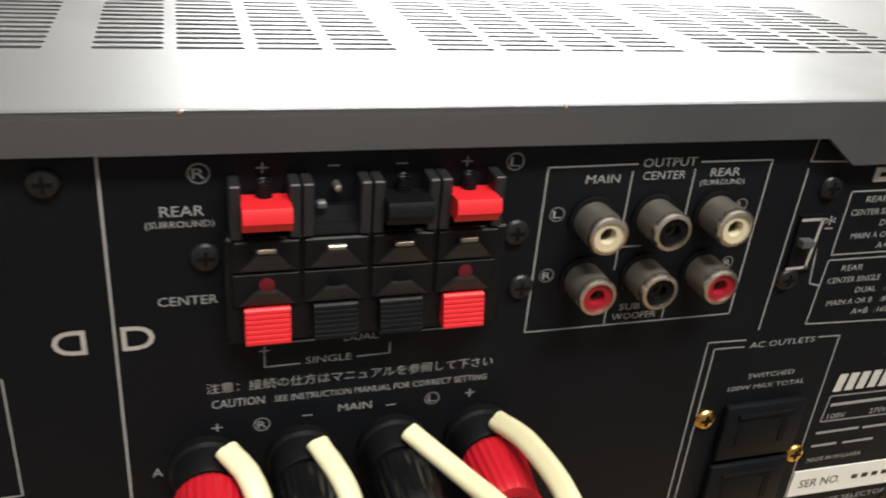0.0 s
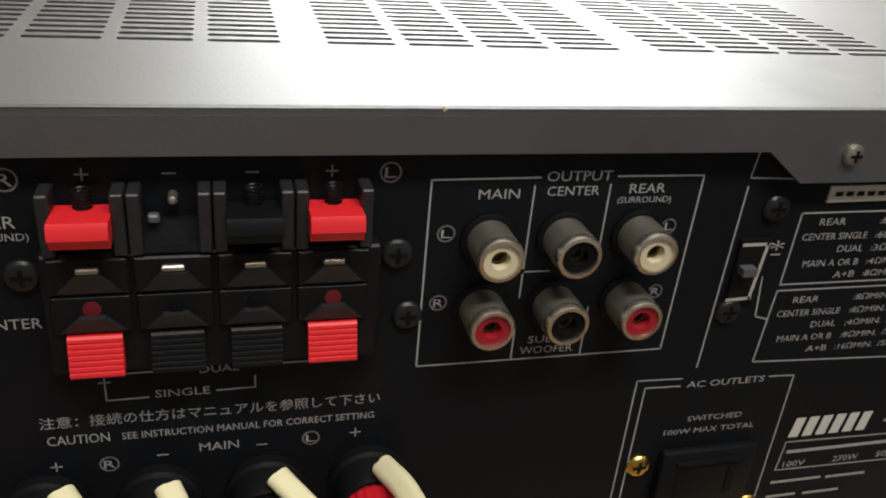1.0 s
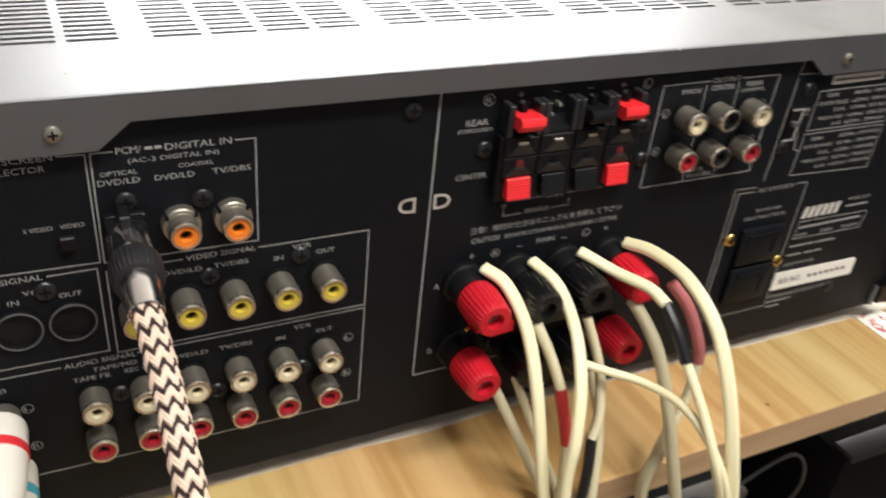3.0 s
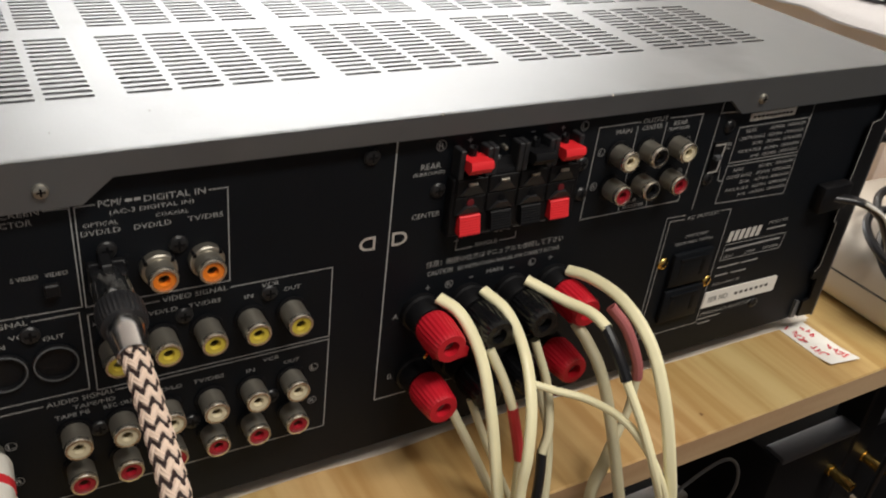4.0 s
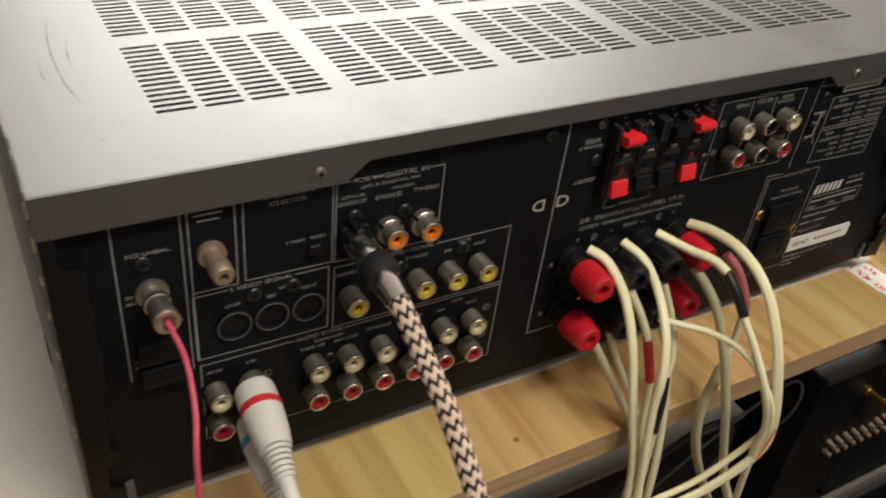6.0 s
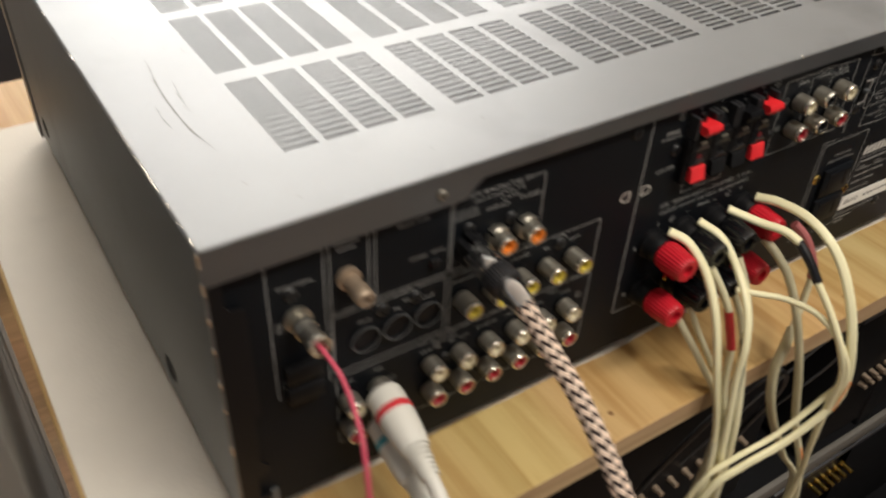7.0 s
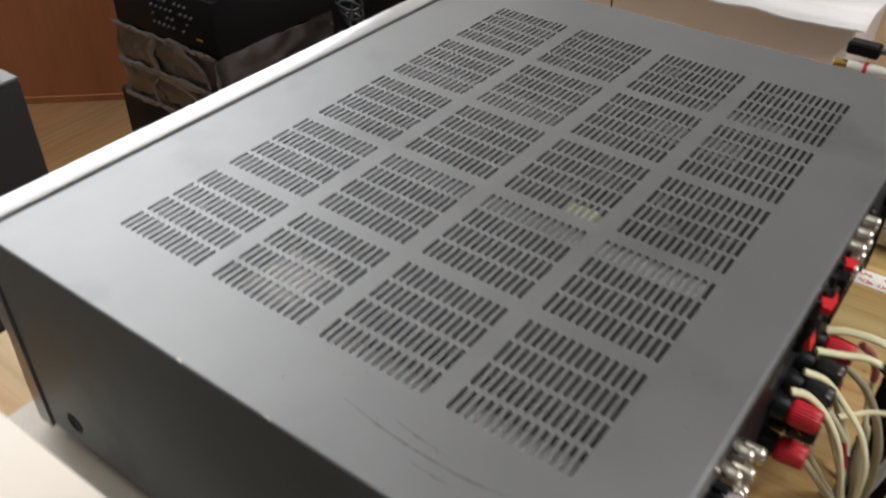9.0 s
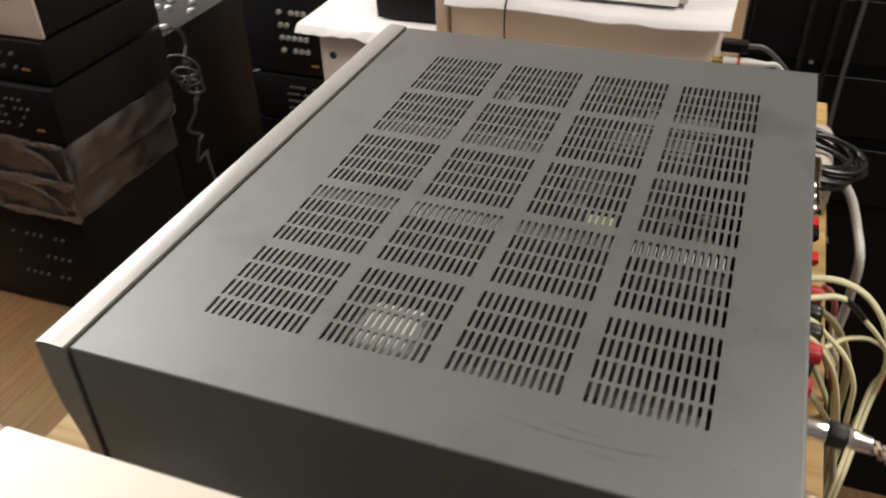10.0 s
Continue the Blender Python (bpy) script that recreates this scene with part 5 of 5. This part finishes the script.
wire("thin_cord", [([(604, 286, 137), (582, 285, 134), (571, 285, 122), (570, 285, 99), (570, 284, 86)], 0.9, M_TAPE, 1.0, "sheath")], "thin black cord hanging down over a box", base=(604, 286, 136))
pl2 = root("audio_plug_lead", (548, 66, 98), "white audio plug with red ring hanging beside the boxes", "cable", "white audio leads")
bm = bmesh.new()
b_lathe(bm, (544, 80, 106), (0.1, -1, 0.0), [(0, 3.6), (0.5, 4.0), (10, 4.0), (10.2, 3.0)], 18)
part("gilt_tip", bm, M_BRASS, pl2, "gilt plug tip")
bm = bmesh.new()
b_lathe(bm, (545, 70, 106), (0.1, -1, 0.0), [(0, 4.4), (1, 4.9), (10, 5.0), (24, 4.4), (38, 2.4)], 18)
part("plug_body", bm, M_WHITECAB, pl2)
bm = bmesh.new()
b_lathe(bm, (546.2, 58, 106), (0.1, -1, 0.0), [(0, 5.1), (2.6, 5.1)], 18)
part("colour_ring", bm, M_REDRING, pl2)
bm = bmesh.new()
b_box(bm, 544, 556, 50, 74, 115, 125, 1.5)
part("black_plug", bm, M_DARKPL, pl2)
bm = bmesh.new()
b_tube(bm, smooth_path([(548, 34, 106), (552, 22, 104), (560, 6, 80), (566, -8, 56), (572, -16, 47)], 3), 2.4, 8)
part("cable", bm, M_WHITECAB, pl2)
bm = bmesh.new()
b_tube(bm, smooth_path([(550, 52, 121), (553, 34, 118), (560, 10, 92), (570, 0, 58), (574, -8, 47)], 3), 2.4, 8)
part("grey_cable", bm, M_GREYPL, pl2)

# ---- devices under the shelf ----
def amp_under(x0, x1, y0, y1, z0, z1, label):
    a = root("amplifier", ((x0 + x1) / 2, (y0 + y1) / 2, z0), label, "amplifier", "black devices under the shelf")
    bm = bmesh.new()
    b_box(bm, x0, x1, y0, y1, z0 + 8, z1, 2.5, 2)
    part("case", bm, M_BLACKCASE, a)
    bm = bmesh.new()
    b_box(bm, x0 + 3, x1 - 3, y0 - 1.5, y0 + 16, z1 - 3, z1 + 3.5, 1.8, 2)
    part("top_edge", bm, M_DUSTY if x0 > 500 else M_RACKEDGE, a)
    for px in (x0 + 30, x1 - 30):
        for py in (y0 + 30, y1 - 30):
            bm = bmesh.new()
            b_lathe(bm, (px, py, z0 + 8.2), (0, 0, -1), [(0, 14), (8.2, 13)], 14)
            part("foot", bm, M_DARKPL, a)
    return a


def gold_jack(parent, x, y, z, r=4.5, length=16, m=None):
    bm = bmesh.new()
    b_lathe(bm, (x, y, z), (0, -1, 0), [(0, r), (3, r), (3.1, r * 0.8), (length, r * 0.8), (length, r * 0.4), (length - 3, r * 0.4)], 14)
    part("terminal", bm, m or M_BRASS, parent)


am = amp_under(540, 880, 38, 400, -355, -172, "black power amplifier with gold terminals under the shelf")
for px, pz in ((612, -206), (652, -206)):
    gold_jack(am, px, 38, pz, 5.4, 22)
for k in range(8):
    for j in range(2):
        gold_jack(am, 592 + k * 11, 38, -262 - j * 11, 2.8, 8, M_TARNISH)
am = amp_under(60, 456, 42, 400, -355, -172, "black amplifier with dark rear panel under the shelf")
for k in range(10):
    gold_jack(am, 280 + k * 16, 42, -250, 3.2, 9, M_TARNISH)
bm = bmesh.new()
b_box(bm, 120, 230, 41.2, 42, -270, -215)
part("grey_plate", bm, M_GREYTOP, am)
amp_under(40, 500, -30, 400, -590, -400, "large black amplifier on the floor level of the rack")
am = amp_under(520, 900, 36, 400, -590, -400, "large black amplifier with brass terminals low in the rack")
for k in range(6):
    gold_jack(am, 588 + k * 10, 36, -424 + k * 0.6, 3.6, 15)
amp_under(40, 500, -60, 400, -800, -592, "black amplifier standing on the floor")
amp_under(520, 900, -60, 400, -800, -592, "black amplifier standing on the floor")
wire("black_cable", [([(300, 36, -230), (290, 20, -180), (310, 2, -110), (345, -6, -85), (380, 4, -130), (400, 34, -230)], 2.2, M_TAPE, 1, "sheath")], "black cable looped under the shelf", base=(300, 36, -235))
wire("grey_cable", [([(340, 34, -220), (356, -4, -100), (392, -14, -62), (424, -4, -115), (432, 34, -220)], 0.9, M_GREYPL, 1, "sheath")], "thin grey cable looped under the shelf", base=(340, 34, -225))

# ---- cream cabinets beside the shelf ----
def cream_cabinet(y0, y1):
    c = root("cream_cabinet", (-290, (y0 + y1) / 2, -800), "cream laminate cabinet with open back", "cabinet", "cream cabinets")
    bm = bmesh.new()
    b_box(bm, -520, -64, y0, y1, 156, 170.5, 0.9, 2)
    part("top", bm, M_CREAM, c)
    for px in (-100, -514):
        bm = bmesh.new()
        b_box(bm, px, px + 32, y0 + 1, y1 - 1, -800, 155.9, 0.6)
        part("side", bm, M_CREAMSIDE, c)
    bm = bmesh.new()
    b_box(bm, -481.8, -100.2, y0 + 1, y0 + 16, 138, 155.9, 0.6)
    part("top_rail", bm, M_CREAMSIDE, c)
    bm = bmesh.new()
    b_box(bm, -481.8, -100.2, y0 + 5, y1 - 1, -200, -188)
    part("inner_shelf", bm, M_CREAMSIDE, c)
    return c


cream_cabinet(39, 304)
cream_cabinet(306.5, 560)
# black box added for the darkness inside the open cabinet
bm = bmesh.new()
b_box(bm, -478, -104, 58, 280, -187.5, 112, 4, 2)
solo("black_case", bm, M_BLACKCASE, (-300, 180, -187), "black box filling the dark inside of a cream cabinet", "case")

# ---- far things ----
def knobs(parent, x, y0, y1, z0, z1, ny, nz, r, seed, m=None):
    rng = random.Random(seed)
    for i in range(ny):
        for j in range(nz):
            if rng.random() < 0.25:
                continue
            bm = bmesh.new()
            b_lathe(bm, (x, y0 + (y1 - y0) * (i + 0.5) / ny, z0 + (z1 - z0) * (j + 0.5) / nz), (-1, 0, 0), [(0, r), (5, r * 0.9), (5.5, r * 0.6)], 10)
            part("button", bm, m or M_KNOB, parent)


def hifi_unit(x0, x1, y0, y1, z0, z1, label, wrapped=False, seed=0, ny=0, nz=0, r=4, skew=0.0):
    u = root("hifi_unit", ((x0 + x1) / 2, (y0 + y1) / 2, z0), label, "hi-fi unit", "stack of hi-fi units")
    bm = bmesh.new()
    b_box(bm, x0, x1, y0, y1, z0 + 6, z1, 4, 2)
    if wrapped:
        bmesh.ops.subdivide_edges(bm, edges=[e for e in bm.edges if e.calc_length() > 0.03], cuts=14, use_grid_fill=True)
        for v in bm.verts:
            q = noise.noise_vector((v.co.x * 22 + seed, v.co.y * 22, v.co.z * 30))
            v.co += q * 0.006
    part("case", bm, M_WRAP if wrapped else M_BLACKCASE, u)
    if wrapped:
        # folds of the wrap, coloured lighter to paint highlights along its edges
        rw = random.Random(seed)
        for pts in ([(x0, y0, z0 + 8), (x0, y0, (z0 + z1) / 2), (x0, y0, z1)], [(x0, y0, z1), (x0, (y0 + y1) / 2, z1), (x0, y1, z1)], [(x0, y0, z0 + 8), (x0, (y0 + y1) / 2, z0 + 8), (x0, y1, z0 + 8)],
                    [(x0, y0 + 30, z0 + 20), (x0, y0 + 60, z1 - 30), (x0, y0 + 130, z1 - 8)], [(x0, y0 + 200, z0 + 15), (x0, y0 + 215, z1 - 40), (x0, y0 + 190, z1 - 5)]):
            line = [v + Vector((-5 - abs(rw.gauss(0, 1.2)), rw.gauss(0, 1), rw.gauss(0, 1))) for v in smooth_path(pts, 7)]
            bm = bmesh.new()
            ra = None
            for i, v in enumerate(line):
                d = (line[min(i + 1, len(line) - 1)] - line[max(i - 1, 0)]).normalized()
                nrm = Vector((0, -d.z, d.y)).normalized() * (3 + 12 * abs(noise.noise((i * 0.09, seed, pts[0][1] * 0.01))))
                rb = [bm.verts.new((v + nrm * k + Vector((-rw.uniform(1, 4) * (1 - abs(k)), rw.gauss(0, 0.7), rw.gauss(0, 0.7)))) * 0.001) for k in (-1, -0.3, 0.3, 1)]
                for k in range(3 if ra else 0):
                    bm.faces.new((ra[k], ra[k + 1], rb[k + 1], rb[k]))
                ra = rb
            part("wrap_fold", bm, M_CREASEGLINT, u)
    for px in (x0 + 40, x1 - 40):
        for py in (y0 + 40, y1 - 40):
            bm = bmesh.new()
            b_lathe(bm, (px, py, z0 + 10), (0, 0, -1), [(0, 16), (10, 15)], 12)
            part("foot", bm, M_DARKPL, u)
    if ny:
        knobs(u, x0, y0 + 60, y0 + (y1 - y0) * 0.6, z0 + (z1 - z0) * 0.25, z1 - (z1 - z0) * 0.15, ny, nz, r, seed, M_KNOB if r > 6 else M_GREYPL)
        bm = bmesh.new()
        b_box(bm, x0 - 1.5, x0, y0 + 44, y0 + 62, z0 + 30, z0 + 35)
        part("amber_badge", bm, mat("amber", (0.30, 0.14, 0.03), 0.4) if "amber" not in bpy.data.materials else bpy.data.materials["amber"], u)
    return u


hifi_unit(884, 1210, 1284, 1640, -800, -530, "black hi-fi unit at the bottom of a stack on the floor", seed=1, ny=8, nz=3, r=4)
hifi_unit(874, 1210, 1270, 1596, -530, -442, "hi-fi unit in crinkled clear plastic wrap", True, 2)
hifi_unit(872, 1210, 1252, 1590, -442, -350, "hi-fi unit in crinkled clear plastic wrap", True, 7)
hifi_unit(868, 1210, 1240, 1566, -350, -230, "black hi-fi unit with small silver buttons", seed=4, ny=9, nz=4, r=3)
hifi_unit(880, 1210, 1240, 1580, -230, -142, "black hi-fi unit high in the stack", seed=5, ny=5, nz=2, r=4)
top_unit = hifi_unit(894, 1210, 1238, 1570, -142, 30, "black hi-fi unit with a pale pinkish front on the stack", seed=6)
bm = bmesh.new()
b_box(bm, 887, 893.8, 1237, 1571, -137, 30, 1.5, 2)
part("front_panel", bm, M_PALEBOX, top_unit, "pale pinkish front panel")
for py in (1290, 1330):
    bm = bmesh.new()
    b_lathe(bm, (887, py, -60), (-1, 0, 0), [(0, 9), (6, 8), (7, 6)], 14)
    part("knob", bm, M_GREYPL, top_unit)
mixer = hifi_unit(1300, 1850, 1359, 1640, -800, -321, "black mixer cabinet with rows of silver knobs on top", seed=8)
rng = random.Random(41)
for i in range(8):
    for j in range(7):
        if rng.random() < 0.35:
            continue
        bm = bmesh.new()
        b_lathe(bm, (1340 + i * 58, 1390 + j * 34, -321.5), (0, 0, 1), [(0, 9), (9, 8), (10, 6)], 12)
        part("knob", bm, M_KNOB, mixer)
hifi_unit(1395, 1750, 930, 1158, -800, -520, "black rack unit on the floor", seed=10, ny=4, nz=3, r=5)
hifi_unit(1395, 1750, 930, 1158, -520, -400, "black rack unit with fine rows of silver knobs", seed=13, ny=9, nz=4, r=3.5)
hifi_unit(1395, 1750, 930, 1158, -400, -200, "black rack unit with silver knobs", seed=11, ny=5, nz=4, r=6.5)
tang = root("tangled_lead", (1250, 1150, -560), "tangled grey lead hanging beside the stack", "cable")
rng = random.Random(21)
pts = [(1240 + rng.uniform(-30, 30), 1225 + rng.uniform(-12, 12), -240 - k * 24 + rng.uniform(-25, 25)) for k in range(16)] + [(1230, 1180, -700), (1210, 1120, -780), (1200, 1000, -797)]
bm = bmesh.new()
b_tube(bm, smooth_path(pts, 6), 3.6, 8)
part("lead", bm, M_DUSTY, tang)
for k in range(3):
    hx, hy, hz, hr = 1232 + 6 * k, 1228 - 5 * k, -330 - 26 * k, 46 - 8 * k
    bm = bmesh.new()
    b_tube(bm, smooth_path([(hx, hy + hr * math.cos(a), hz + 0.55 * hr * math.sin(a)) for a in (0, 0.8, 1.6, 2.4, 3.2, 4.0, 4.8, 5.6, 6.4)], 6), 3.4, 8)
    part("hank", bm, M_DUSTY, tang)

part_wood = root("wooden_partition", (1057, 2128, -800), "reddish brown wooden partition standing on the floor", "partition")
for nm, x0, x1, y0, y1, z0, z1 in (("board", -1500, 190, 6, 46, -800, 260), ("skirting", -1500, 190, 0, 5.8, -800, -780)):
    bm = bmesh.new()
    b_box(bm, 1057 + x0, 1057 + x1, 2128 + y0, 2128 + y1, z0, z1, 1)
    part(nm, bm, M_BROWN, part_wood)
part_wood.rotation_euler = (0, 0, math.atan2(-0.733, 0.68))

spk = root("floor_speaker", (255, 1500, -800), "dark grey loudspeaker cabinet with a lighter grey top", "loudspeaker")
bm = bmesh.new()
b_box(bm, 0, 512, 1331, 1720, -800, -276, 4, 2)
part("cabinet", bm, M_DUSTY, spk)
bm = bmesh.new()
b_box(bm, 0, 512, 1331, 1720, -276, -268, 2)
part("top_board", bm, M_GREYTOP, spk)
def sheet_lift(x, y):
    return -264.6 + 1.2 * noise.noise((x * 0.02, y * 0.02, 4)) + max(0, 1352 - y) * -0.12


bm = bmesh.new()
b_sheet(bm, -60, 408, 1338, 1540, sheet_lift, 40, 24, 1.6)
for v in bm.verts:
    if v.co.x > 0.39:
        v.co.x += 0.010 * noise.noise((v.co.y * 18, 1, 0)) - 0.05 * max(0.0, v.co.y - 1.44)
solo("packing_sheet", bm, M_CLOTH, (180, 1440, -266), "white packing sheet lying on a loudspeaker cabinet", "sheet")
sd = root("grey_unit", (180, 1520, -262), "grey metal unit with a control panel on a white sheet", "device")
bm = bmesh.new()
b_box(bm, -120, 356, 1402, 1640, -262, -96, 4, 2)
part("case", bm, M_GREYTOP, sd)
bm = bmesh.new()
b_box(bm, -116, 350, 1396, 1401.6, -259, -100, 1.5)
face = part("front_panel", bm, M_GREYTOP, sd)
bm = bmesh.new()
b_box(bm, 350.4, 358, 1394, 1410, -261, -98, 1)
part("dark_edge", bm, M_DUSTY, sd)
for k in range(7):
    bm = bmesh.new()
    b_box(bm, 118 + k * 17, 129 + k * 17, 1394.6, 1395.9, -176, -170)
    part("white_mark", bm, M_PAPER, face)
bm = bmesh.new()
b_lathe(bm, (226, 1396, -228), (0, -1, 0), [(0, 9), (8, 8.4), (9.5, 6.5)], 18)
part("knob", bm, M_KNOB, face)
for px, pz in ((268, -224), (300, -218)):
    bm = bmesh.new()
    b_box(bm, px, px + 12, 1394.6, 1395.9, pz, pz + 9)
    part("dark_window", bm, M_DUSTY, face)

rk = root("equipment_rack", (1080, -320, -800), "tall black equipment rack with small lit dots", "rack")
bm = bmesh.new()
b_box(bm, 918, 1300, -700, 62, -800, 260, 3)
part("body", bm, M_BLACKCASE, rk)
rng = random.Random(31)
for k in range(14):
    py, pz = rng.uniform(-140, 50), rng.uniform(-220, 120)
    bm = bmesh.new()
    b_lathe(bm, (915, py, pz), (-1, 0, 0), [(0, 3), (3, 2.6)], 8)
    part("button", bm, M_KNOB if k % 3 else M_REDIN, rk)
for pz in (-230, -130, -30, 70, 160):
    bm = bmesh.new()
    b_box(bm, 911, 915, -690, 54, pz, pz + 82, 1)
    part("front_panel", bm, M_DARKPL, rk)
for py, m, z0, z1 in ((-20, M_TAPE, 150, -220), (-52, M_TAPE, 140, -300), (-74, M_GREYPL, 90, -260)):
    bm = bmesh.new()
    b_tube(bm, smooth_path([(906, py, z0), (902, py + 6, (z0 + z1) / 2), (906, py - 4, z1)], 12), 2.6, 8)
    part("hanging_lead", bm, m, rk)
